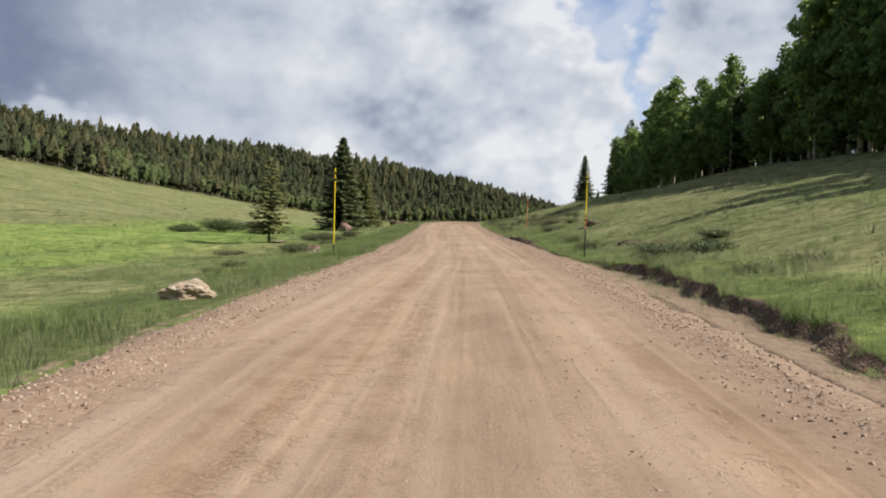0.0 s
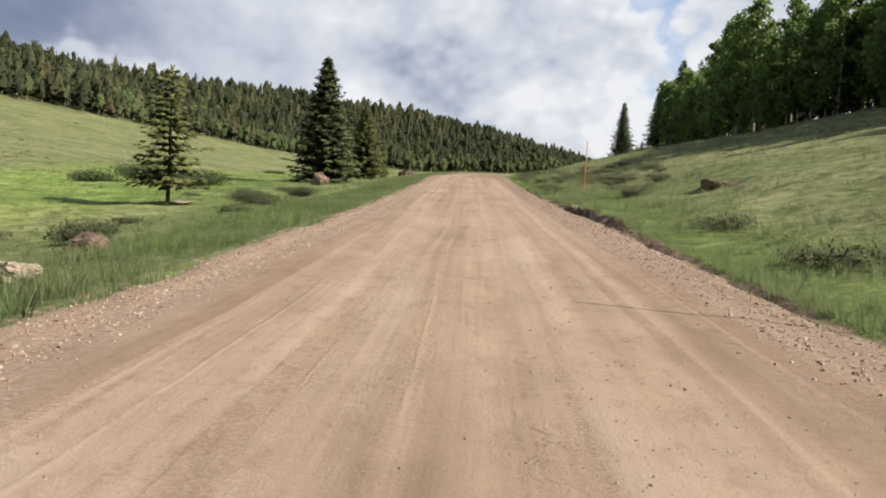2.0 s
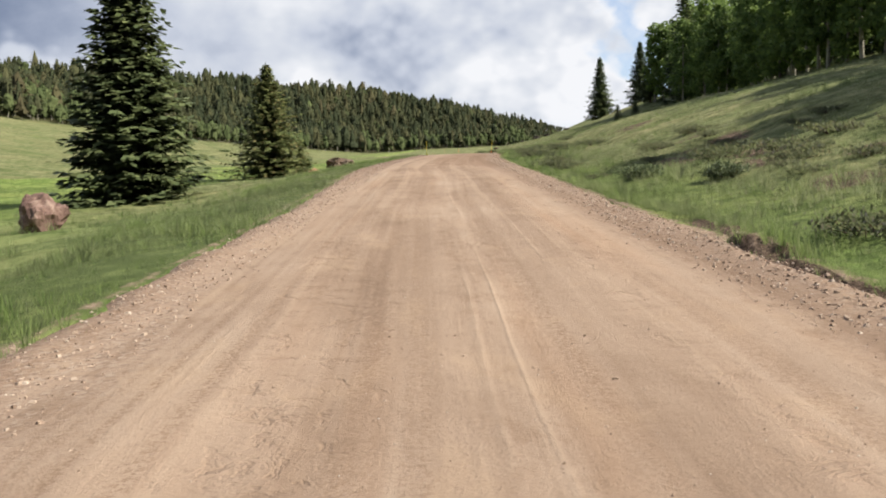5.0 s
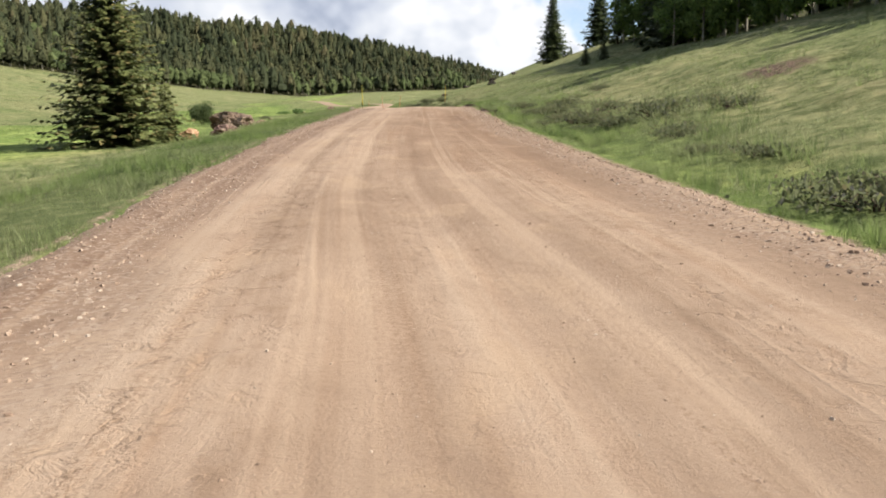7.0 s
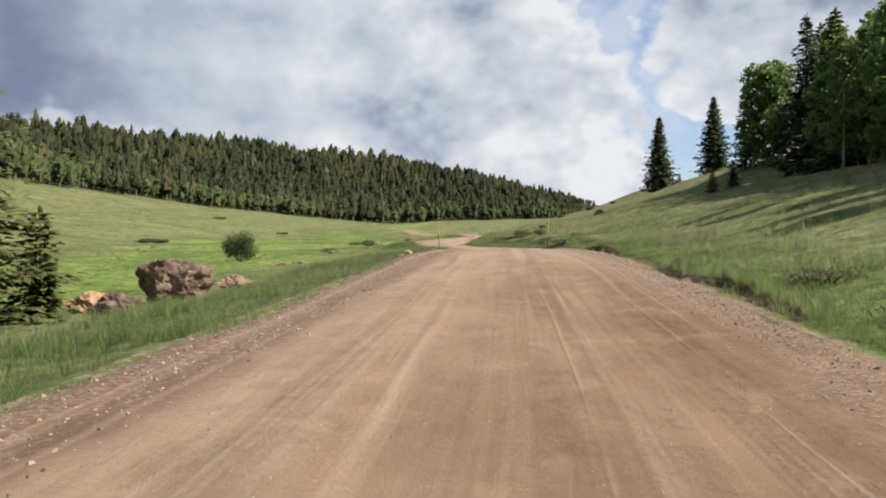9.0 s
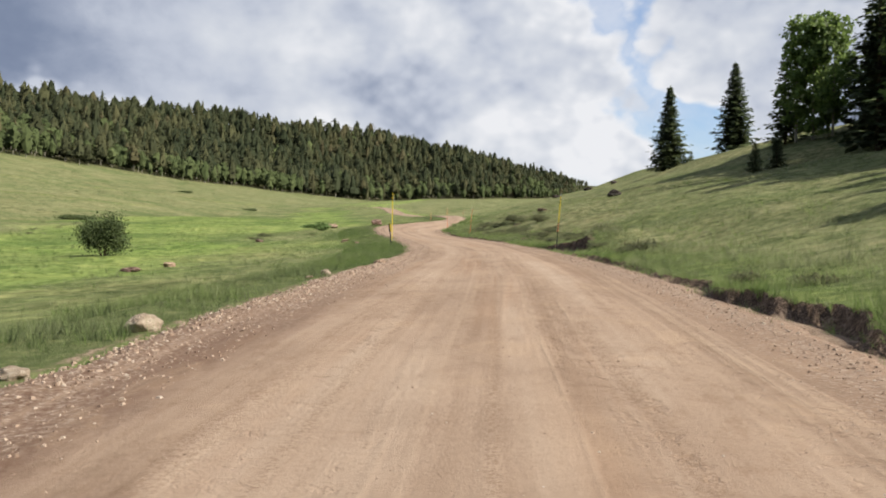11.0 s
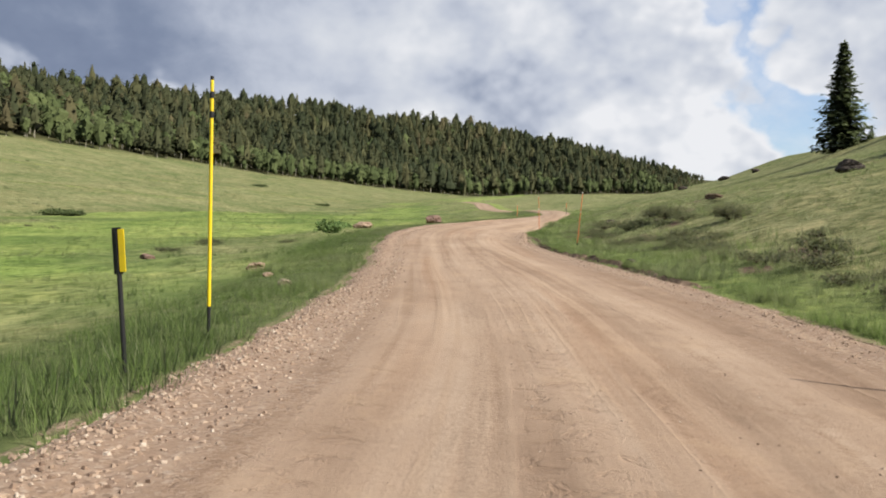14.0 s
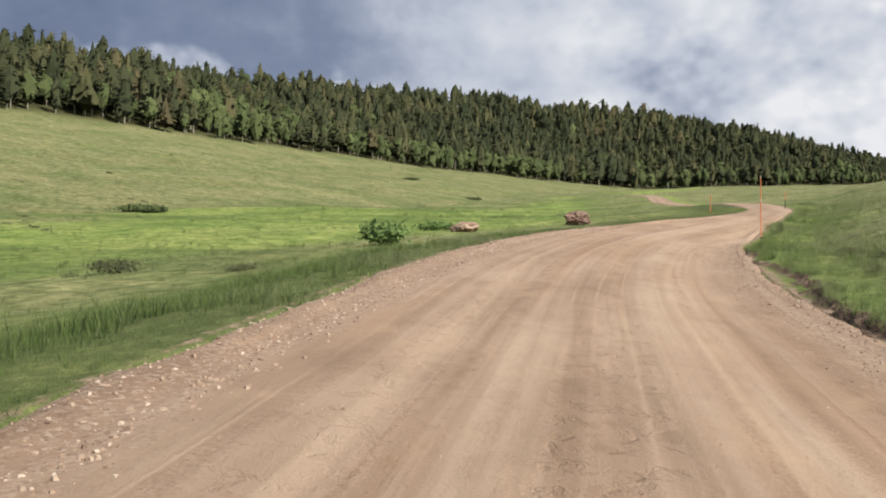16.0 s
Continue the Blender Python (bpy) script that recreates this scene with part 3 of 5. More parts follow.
def height(x, y):
    x, y = np.broadcast_arrays(np.asarray(x, float), np.asarray(y, float))
    dl, dr, z = left(y) - x, x - right(y), grade(y)
    zl = np.interp(dl, [0, 0.6, 1.6, 4, 8, 14, 30, 60, 90], [0, -0.06, -0.12, -0.46, -0.85, -1.15, -1.3, -1.15, -0.9])
    zl = zl - 0.6 * step(2.5, 8, dl) * (1 - step(22, 45, dl)) * np.exp(-((y - 142) / 20) ** 2)
    u = np.clip(-x - 78, 0, 250)
    zl = zl + (0.1 * u + 0.0005 * u * u)
    za = np.interp(dr, SIDE_A[0], SIDE_A[1])
    toe = x - np.interp(y, [200, 236, 260, 300, 350, 450, 700], [1.0, -5.6, -4.0, -1, 3, 8, 60])
    zb = np.interp(toe, SIDE_B[0], SIDE_B[1])
    out = step(15, 34, dr)
    far = step(195 + 35 * out, 240 + 45 * out, y)
    zr = np.where(dr > 0, za * (1 - far) + zb * far, 0) * (1 - 0.85 * step(480, 850, y))
    b = bank(y)
    edge = lip(y)
    zr = zr + b * step(0.0, 0.18, dr - edge + 0.12 * bumps(x, y, 0.35, 14)) * (1 - step(0.8, 6.0, dr - edge))
    h = z + np.where(dl > 0, zl, np.where(dr > 0, zr, 0))
    off = np.maximum(np.maximum(dl, dr), 0)
    h = h + 0.07 * bumps(x, y, 1.3, 1) * step(0.4, 2, off) + 0.16 * bumps(x, y, 3.4, 2) * step(1.5, 6, off) + 0.6 * bumps(x, y, 28, 3) * step(12, 40, off) + 1.5 * bumps(x, y, 90, 4) * step(60, 160, off)
    h = h - tilt(y) * np.clip(-dl / (right(y) - left(y)), 0, 1) * (1 - step(2, 14, dr))
    h = h - dell(y) * (1 - step(8, 32, dr)) * (1 - step(40, 90, dl))
    h = h - 3.0 * np.exp(-((x - 34) / 13) ** 2 - ((y - 247) / 17) ** 2)
    s, rise = behind_foot(x, y)
    level = np.interp(x, (-200, -150, -112, -70, -40, -8, 25, 63, 100, 140), (0, -2, -9.5, -12, -9, -1.5, 4, 9, 7.5, 5)) * step(20, 140, s) * step(780, 880, y)
    return h + level + rise * step(0, 150, s) + 3 * bumps(x, y, 60, 6) * step(10, 60, s) * (rise > 1.5) - 0.1 * np.clip(s - 150, 0, 400) * (rise > 4)


# ---- mesh helpers ----
def solid(name, verts, faces, mat, smooth=False, attrs=None, uv=None):
    """One mesh from arrays; faces all of one length."""
    verts, faces = np.asarray(verts, np.float32), np.asarray(faces, np.int32)
    me = bpy.data.meshes.new(name)
    k = faces.shape[1]
    me.vertices.add(len(verts)), me.loops.add(faces.size), me.polygons.add(len(faces))
    me.vertices.foreach_set("co", verts.ravel())
    me.loops.foreach_set("vertex_index", faces.ravel())
    me.polygons.foreach_set("loop_start", np.arange(0, faces.size, k, dtype=np.int32))
    me.polygons.foreach_set("use_smooth", np.full(len(faces), smooth))
    for key, val in (attrs or {}).items():
        me.attributes.new(key, "FLOAT", "POINT").data.foreach_set("value", np.asarray(val, np.float32))
    if uv is not None:
        me.uv_layers.new(name="UVMap").data.foreach_set("uv", np.asarray(uv, np.float32)[faces.ravel()].ravel())
    me.update(calc_edges=True)
    me.validate()
    me.materials.append(mat)
    return me


def part(name, me, parent, label=""):
    ob = new(name, me)
    ob.parent = parent
    return tagged(ob, label)


def spread(verts, tris, at, turn, size, tilt=None):
    """Copies of one small mesh at many places, as arrays: turn about z, size along x, y, z."""
    size = np.broadcast_to(np.asarray(size, float).reshape(len(at), -1), (len(at), 3))
    v = verts[None] * size[:, None]
    if tilt is not None:
        v = v.copy()
        v[..., 0] += v[..., 2] * tilt[:, 0, None]
        v[..., 1] += v[..., 2] * tilt[:, 1, None]
    c, s = np.cos(turn)[:, None], np.sin(turn)[:, None]
    out = np.stack([v[..., 0] * c - v[..., 1] * s, v[..., 0] * s + v[..., 1] * c, v[..., 2]], -1) + np.asarray(at)[:, None]
    f = tris[None] + (np.arange(len(at)) * len(verts))[:, None, None]
    return out.reshape(-1, 3), f.reshape(-1, tris.shape[1])


def joined(pieces):
    vs, fs, n = [], [], 0
    for v, f in pieces:
        vs.append(np.asarray(v, float)), fs.append(np.asarray(f, int) + n)
        n += len(v)
    return np.concatenate(vs), np.concatenate(fs)


def grafted(tubes, sides):
    """Limbs joined to the first tube, each by a web of bark between its root and the nearest points of the trunk."""
    v, f = joined(tubes)
    n, at, webs = len(tubes[0][0]), len(tubes[0][0]), []
    for limb, _ in tubes[1:]:
        i = int(np.argmin(np.linalg.norm(v[:n] - limb[0], axis=1)))
        j = i - i % sides + (i + 1) % sides
        webs.append((i, j, at + 1, at))
        at += len(limb)
    return v, np.concatenate([f, np.array(webs)]) if webs else f


def tube(path, radii, sides=6):
    """A tapered tube along a path, as quads."""
    path = np.asarray(path, float)
    rings = []
    for i, p in enumerate(path):
        d = path[min(i + 1, len(path) - 1)] - path[max(i - 1, 0)]
        d = d / (np.linalg.norm(d) + 1e-9)
        a = np.cross(d, (0.31, 0.95, 0.05))
        a = a / np.linalg.norm(a)
        b = np.cross(d, a)
        t = np.arange(sides) * 2 * np.pi / sides
        rings.append(p + radii[i] * (np.cos(t)[:, None] * a + np.sin(t)[:, None] * b))
    f = [(i * sides + j, i * sides + (j + 1) % sides, (i + 1) * sides + (j + 1) % sides, (i + 1) * sides + j) for i in range(len(path) - 1) for j in range(sides)]
    return np.concatenate(rings), np.array(f)


def kites(base, way, side, length, width):
    """Leaf-shaped quads: base points, directions, side vectors, sizes."""
    length, width = np.asarray(length)[:, None], np.asarray(width)[:, None]
    v = np.stack([base, base + way * length * 0.45 + side * width, base + way * length, base + way * length * 0.45 - side * width], 1)
    return v.reshape(-1, 3), np.arange(len(base) * 4).reshape(-1, 4)


def unit(v):
    return v / (np.linalg.norm(v, axis=-1, keepdims=True) + 1e-9)


# ---- ground and road ----
def offsets(*runs):
    out = [0.0]
    for end, gap in runs:
        n = max(1, round((end - out[-1]) / gap))
        out += list(np.linspace(out[-1], end, n + 1)[1:])
    return np.array(out)


def sedge(x, y):
    """Where taller, darker sedge grows in the wet ditch beside the road."""
    w = left(y) - x
    ditch = np.exp(-((w - 3.2) / 2.3) ** 2) * (0.45 + 0.9 * bumps(x, y, 7, 91)) * step(165, 185, y) * (1 - step(225, 245, y))
    ditch = ditch + np.exp(-((w - 6) / 3) ** 2) * (0.35 + 0.9 * bumps(x, y, 9, 92)) * (1 - step(85, 100, y)) * step(25, 45, y)
    ditch = ditch + np.exp(-((w - 1.2) / 1.3) ** 2) * 0.75 * step(158, 168, y) * (1 - step(186, 200, y))
    ditch = ditch + 0.6 * np.clip(2.2 * bumps(x, y / 4, 7, 93) - 0.5, 0, 1) * np.exp(-((x + 58) / 17) ** 2) * step(120, 200, y)
    ditch = ditch + 0.55 * np.clip(2.0 * bumps(x, y / 2.2, 5, 94) - 0.5, 0, 1) * step(7, 13, w) * (1 - step(35, 55, w))
    ditch = ditch + 0.75 * np.clip(2.4 * bumps(x / 5, y, 7, 95) - 0.35, 0, 1) * step(222, 245, y) * (1 - step(400, 470, y)) * step(3, 6, w) * (1 - step(75, 100, -x))
    return np.clip(ditch, 0, 1) * (w > 0)


def make_ground():
    ys = np.concatenate([[-3000, -2000, -1200, -700, -400, -250, -150, -90, -60, -40, -28, -20, -14, -9, -5], np.arange(-2, 260, 0.42), np.arange(260, 285, 0.8), np.arange(285, 480, 1.6), np.geomspace(480, 1250, 70), [1400, 1700, 2200, 3000, 4200]])
    dr = offsets((2.6, 0.085), (4, 0.2), (8, 0.5), (20, 1.2), (50, 2.5), (130, 8), (330, 25), (900, 120), (3500, 900))
    dl = offsets((1.6, 0.32), (4, 0.4), (10, 0.7), (30, 2), (90, 4), (340, 9), (560, 24), (1000, 110), (3500, 900))
    L, R = left(ys)[:, None], right(ys)[:, None]
    mid = np.linspace(0, 1, 5)[1:-1][None]
    x = np.concatenate([L - dl[::-1][None], L + (R - L) * mid, R + dr[None]], 1)
    y = np.broadcast_to(ys[:, None], x.shape)
    z = height(x, y)
    a, b = len(dl), len(dl) + 3
    z[:, a:b] -= 0.35
    z[:, a - 1] -= 0.10
    z[:, b] -= 0.10
    m, n = x.shape
    i = np.arange(m * n).reshape(m, n)
    f = np.stack([i[:-1, :-1], i[:-1, 1:], i[1:, 1:], i[1:, :-1]], -1).reshape(-1, 4)
    offl, offr = L - x, x - R
    lush = np.where(offl > 0, (1 - step(45, 85, -x + 14 * bumps(x, y, 30, 12) + 8 * bumps(x, y, 9, 13))) * (0.35 + 0.65 * step(8, 22, offl)), 0.05 + 0.95 * np.exp(-(np.clip(offr, 0, 99) / 3.2) ** 2))
    lush = lush + 0.25 * bumps(x, y, 14, 11)
    shoulder = (offr > 0) * (1 - step(-0.15, 0.1, offr - lip(y))) * step(0.06, 0.16, bank(y))
    shoulder = shoulder * (1 - step(180, 184, y))
    lush = lush * (1 - 0.9 * shoulder)
    soil = np.where(np.abs(offr - lip(y) - 0.08) < 0.18 + 0.14 * step(0.3, 0.5, bank(y)), step(0.03, 0.10, bank(y)), 0)
    for sx, sy, r in ((7.2, 37.0, 1.7), (9.0, 58.6, 0.6), (3.4, 189.5, 1.2), (4.0, 191.0, 1.0), (7.5, 76.0, 1.0), (9, 118, 1.2), (2.5, 231, 1.3), (5.0, 237, 1.0), (1.6, 205, 0.5), (1.2, 210, 0.7), (0.9, 214, 0.5), (1.5, 218.5, 0.8), (0.2, 223, 0.6), (1.8, 226, 0.7), (4.8, 80, 0.7), (5.6, 86, 0.8), (4.4, 91, 0.6), (3.8, 122, 0.7), (4.2, 129, 0.6)):
        soil = soil + 0.9 * np.exp(-((x - sx) / r) ** 2 - ((y - sy) / (1.6 * r)) ** 2)
    scar = np.exp(-((offr - 5.6) / 1.6) ** 2) * step(66, 74, y) * (1 - step(96, 104, y)) + np.exp(-((offr - 3.6) / 1.3) ** 2) * step(194, 202, y) * (1 - step(228, 238, y))
    soil = soil + scar * np.clip(1.9 * bumps(x, y, 1.5, 41) - 0.1, 0, 0.85)
    grit = np.clip(0.62 * shoulder + np.where(offr > 0, 0.62 * (1 - step(0.1, 0.8, offr)), 0) + np.where(offl > 0, 0.62 * (1 - step(0.1, 0.9, offl)), 0), 0, 1) * ((offl > -1) | (offr > -1))
    s, _ = behind_foot(x, y)
    wood = step(-6, 10, s) + step(0, 10, x - forest_front(y) - 3) * (y > 0) * (y < 300)
    damp = sedge(x, y)
    # where the ground is coloured darker for shade among the blades beside the road
    thatch = np.where(offl > 0, 1 - step(2.0, 5.5, offl), np.where(offr > 0, 0.80 * (1 - step(1.5, 5.0, offr)), 0)) * (y > -20) * (y < 300)
    me = solid("ground", np.stack([x, y, z], -1).reshape(-1, 3), f, MEADOW, True, {"lush": lush.ravel(), "soil": np.clip(soil, 0, 1).ravel(), "wood": np.clip(wood, 0, 1).ravel(), "damp": damp.ravel(), "grit": grit.ravel(), "thatch": thatch.ravel()})
    tagged(new("ground", me), "grassy valley floor and sage hillsides with bare earth banks", "ground", kind="structure")


def forest_front(y):
    return np.interp(y, [0, 60, 78, 92, 104, 115, 128, 144, 165, 185, 205, 218, 235, 250, 285], [39, 39, 37.5, 38, 41, 39, 34, 30.5, 35, 39.5, 38.5, 40, 46, 49, 54])


def road_height(d, y, w):
    """d: metres from the middle of the road, w: half its width."""
    q = np.clip(np.abs(d) / w, 0, 1.4)
    z = grade(y) - dell(y) - tilt(y) * np.clip((d / w + 1) / 2, 0, 1) + 0.07 * (1 - q ** 2)
    ruts = 0.016 * bumps(d, y / 60, 0.45, 21) + 0.022 * bumps(d, y / 45, 1.2, 22)
    z = z + ruts * (q < 1) + 0.012 * bumps(d, y, 0.6, 23)
    z = z + 0.07 * step(0.86, 0.95, q) * (1 - step(0.97, 1.06, q)) * (0.55 + 0.45 * bumps(d * 0, y, 5, 24))
    return z - 0.16 * step(1.0, 1.13, q + 0.05 * bumps(d, y, 0.7, 25) + 0.05 * bumps(d, y, 3.0, 26))


def make_road():
    ys = np.concatenate([np.arange(-60, -2, 1.5), np.arange(-2, 285, 0.35), np.arange(285, 474, 1.2)])
    q = np.concatenate([np.linspace(-1.22, -0.8, 9), np.linspace(-0.8, 0.8, 25)[1:-1], np.linspace(0.8, 1.22, 9)])
    L, R = left(ys)[:, None], right(ys)[:, None]
    c, w = (L + R) / 2, (R - L) / 2
    d = q[None] * w
    y = np.broadcast_to(ys[:, None], d.shape)
    z = road_height(d, y, w) - 0.3 * step(455, 474, y)
    m, n = d.shape
    i = np.arange(m * n).reshape(m, n)
    f = np.stack([i[:-1, :-1], i[:-1, 1:], i[1:, 1:], i[1:, :-1]], -1).reshape(-1, 4)
    me = solid("road", np.stack([c + d, y, z], -1).reshape(-1, 3), f, DIRT, True, uv=np.stack([d, y], -1).reshape(-1, 2))
    tagged(new("road", me), "tan packed dirt road with wheel tracks and loose gravel edges", "road", kind="structure")


def old_track(line):
    """A faint old wheel track cut along the far slope."""
    pts = np.array(line, float)
    u = np.linspace(0, len(pts) - 1, 60)
    x, y = np.interp(u, range(len(pts)), pts[:, 0]), np.interp(u, range(len(pts)), pts[:, 1])
    v = np.concatenate([np.stack([x + d, y, height(x + d, y) + h], 1) for d, h in ((-1.3, -0.1), (-0.5, 0.22), (0.6, 0.16), (1.4, -0.1))])
    n = len(x)
    f = np.array([(k * n + i, (k + 1) * n + i, (k + 1) * n + i + 1, k * n + i + 1) for k in range(3) for i in range(n - 1)])
    m = len(v)
    me = solid("old_track", v, f, MEADOW, True, {"lush": np.full(m, 0.5), "soil": np.full(m, 0.42), "wood": np.zeros(m), "damp": np.full(m, 0.25), "grit": np.zeros(m), "thatch": np.zeros(m)})
    tagged(new("old_track", me), "faint old wheel track along the meadow slope", "track", kind="structure")


make_ground()
make_road()
old_track([(-176, 355), (-158, 376), (-140, 396), (-119, 421), (-101, 450), (-88, 490)])
old_track([(-118, 330), (-104, 352), (-95, 378)])

rng = np.random.default_rng(7)


# ---- trees ----
def fir_arrays(r, tall, wide, levels, arms, sprigs, bare=0.04, droop=0.25, size=1.0, lean=0.7, even=0.62):
    """Trunk and needles of a spruce: whorls of drooping branches set with needle sprays."""
    trunk = tube([(0, 0, 0), (0.02, 0.01, tall * 0.3), (0, 0.03, tall * 0.7), (0, 0, tall * 0.99)], [tall * 0.017, tall * 0.013, tall * 0.006, 0.012])
    B, W, S, LN, WD = [], [], [], [], []
    for k in range(levels):
        t = (k + 0.5) / levels
        z = tall * (bare + (1 - bare) * t ** 0.92)
        reach0 = wide * (1 - t) ** lean * (0.78 + 0.22 * math.sin(k * 1.7)) + 0.10 * wide * (1 - t) + 0.04
        n = max(4, int(arms * (0.5 + 0.5 * (1 - t))))
        for j in range(n):
            ang = (j + r.uniform(-0.45, 0.45)) * 2 * math.pi / n + k * 0.9
            reach = reach0 * r.uniform(even, 1.12)
            out = np.array([math.cos(ang), math.sin(ang), 0.0])
            cross = np.array([-out[1], out[0], 0.0])
            rise = 0.35 * t + r.uniform(-0.08, 0.08)
            m = max(2, int(sprigs * (0.35 + 0.65 * reach / wide)))
            for q in range(m):
                u = (q + r.uniform(0.3, 1.0)) / m
                p = out * reach * u + np.array([0, 0, z + reach * (rise * u - droop * u * (1.6 - u))])
                for sgn in (-1, 1, 0):
                    way = out * r.uniform(0.5, 1.0) + cross * sgn * r.uniform(0.5, 1.0) + np.array([0, 0, r.uniform(-0.55, 0.15)])
                    B.append(p), W.append(way)
                    S.append(np.cross(way, (r.uniform(-0.5, 0.5), r.uniform(-0.5, 0.5), 1.0)))
                    ln = size * (0.30 + 0.16 * (1 - t)) * r.uniform(0.7, 1.3)
                    LN.append(ln), WD.append(ln * r.uniform(0.22, 0.36))
    for q in range(8):
        B.append(np.array([0, 0, tall * (0.95 + 0.006 * q)])), W.append(np.array([r.uniform(-0.4, 0.4), r.uniform(-0.4, 0.4), 1.0]))
        S.append(np.array([1.0, r.uniform(-1, 1), 0])), LN.append(0.4 * size), WD.append(0.05 * size)
    return trunk, kites(np.array(B), unit(np.array(W)), unit(np.array(S)), LN, WD)


def aspen_arrays(r, tall, wide, clumps, leaves, leaf=0.30, low=0.36):
    """Trunk with limbs, and leaves in loose clumps about the limbs' ends."""
    bend = r.uniform(-0.35, 0.35, 2)
    line = lambda t: np.array([bend[0] * math.sin(2.2 * t), bend[1] * math.sin(2.6 * t), tall * t])
    wood = [tube([line(t) for t in (0, 0.2, 0.4, 0.6, 0.8, 0.96)], [tall * 0.0105 * (1.04 - t) + 0.015 for t in (0, 0.2, 0.4, 0.6, 0.8, 0.96)], 6)]
    B, W, S, LN, WD = [], [], [], [], []
    for k in range(clumps):
        t = low + (0.98 - low) * ((k + r.uniform(0, 1)) / clumps)
        ang = k * 2.4 + r.uniform(-0.5, 0.5)
        belly = math.sin(math.pi * min(1, (t - low + 0.12) / (1.10 - low))) ** 0.7
        reach = wide * belly * r.uniform(0.35, 1.0)
        root, tip = line(t - 0.10), line(t) + np.array([math.cos(ang), math.sin(ang), 0]) * reach
        if k % 2 == 0:
            wood.append(tube([root, (root + tip) / 2 + np.array([0, 0, -0.1]), tip], [0.05, 0.03, 0.012], 4))
        rad = wide * r.uniform(0.30, 0.52)
        g = r.normal(size=(leaves, 3))
        g = unit(g) * (r.uniform(0.15, 1.0, (leaves, 1)) ** 0.6) * rad * np.array([1.0, 1.0, 0.72])
        B.append(tip + g), W.append(unit(r.normal(size=(leaves, 3)) + np.array([0, 0, -0.3]))), S.append(r.normal(size=(leaves, 3)))
        LN.append(leaf * r.uniform(0.7, 1.4, leaves)), WD.append(leaf * r.uniform(0.3, 0.5, leaves))
    W = np.concatenate(W)
    S = unit(np.cross(W, np.concatenate(S)))
    return grafted(wood, 6), kites(np.concatenate(B), W, S, np.concatenate(LN), np.concatenate(WD))


def make_tree(name, arrays, bark, leaves, label, category="tree", group="", crown="crown"):
    (tv, tf), (lv, lf) = arrays
    ob = new(name)
    part("trunk", solid("trunk", tv, tf, bark, True), ob)
    part(crown, solid(crown, lv, lf, leaves), ob)
    return tagged(ob, label, category, group)


def on_ground(x, y, sink=0.06):
    return float(height(x, y)) - sink


def stand(ob, x, y, turn=0.0, size=1.0, sink=0.06):
    ob.matrix_basis = Matrix.LocRotScale((x, y, on_ground(x, y, sink)), Euler((0, 0, turn)), (size, size, size))
    return ob


def single_trees():
    big = make_tree("spruce", fir_arrays(rng, 11.6, 3.25, 56, 22, 10, 0.02, 0.22, 1.1, 0.78, 0.78), SPRUCE_BARK, NEEDLES, "tall dense dark green spruce beside a red boulder in the meadow", group="roadside spruces")
    stand(big, -16.7, 101.8, 0.4)
    second = make_tree("spruce", fir_arrays(rng, 10.2, 4.3, 52, 20, 13, 0.02, 0.28, 0.9, 0.8), SPRUCE_BARK, NEEDLES_OLIVE, "olive green spruce with ragged drooping branches beside boulders", group="roadside spruces")
    stand(second, -19.4, 139.8, 1.9, 1.03, 0.1)
    thin = make_tree("spruce", fir_arrays(rng, 6.7, 2.1, 19, 10, 9, 0.13, 0.12, 0.95, 0.55), SPRUCE_BARK, NEEDLES_OLIVE, "thin open spruce with a bare lower trunk in the meadow", group="roadside spruces")
    stand(thin, -16.5, 65.4, 0.0)
    shoot = make_tree("spruce", fir_arrays(rng, 3.4, 0.85, 24, 10, 5, 0.03, 0.4, 0.75, 0.45), SPRUCE_BARK, NEEDLES_OLIVE, "narrow spruce sapling beside the olive spruce", group="roadside spruces")
    stand(shoot, -17.0, 141.9, 0.0)
    lone = make_tree("spruce", fir_arrays(rng, 20.2, 5.4, 48, 15, 9, 0.02, 0.2, 2.2, 0.85), SPRUCE_BARK, NEEDLES, "lone dark conical spruce on the grassy hillside", group="hillside spruces")
    stand(lone, 45.8, 349.0, 0.7)
    other = copy_thing(lone, pose(0, 0, 0))
    stand(other, 54.2, 324.6, 2.2, 0.93)
    young = make_tree("spruce", fir_arrays(rng, 4.8, 1.55, 22, 11, 6, 0.04, 0.25, 0.9, 0.8), SPRUCE_BARK, NEEDLES, "young dark spruce in the shade at the wood's edge", group="hillside spruces")
    stand(young, 32.3, 246.3, 0.0, 0.92)
    stand(copy_thing(young, pose(0, 0, 0)), 37.4, 253.0, 1.3, 1.02)
    stand(copy_thing(young, pose(0, 0, 0)), 52.0, 352.0, 0.4, 0.55)


single_trees()


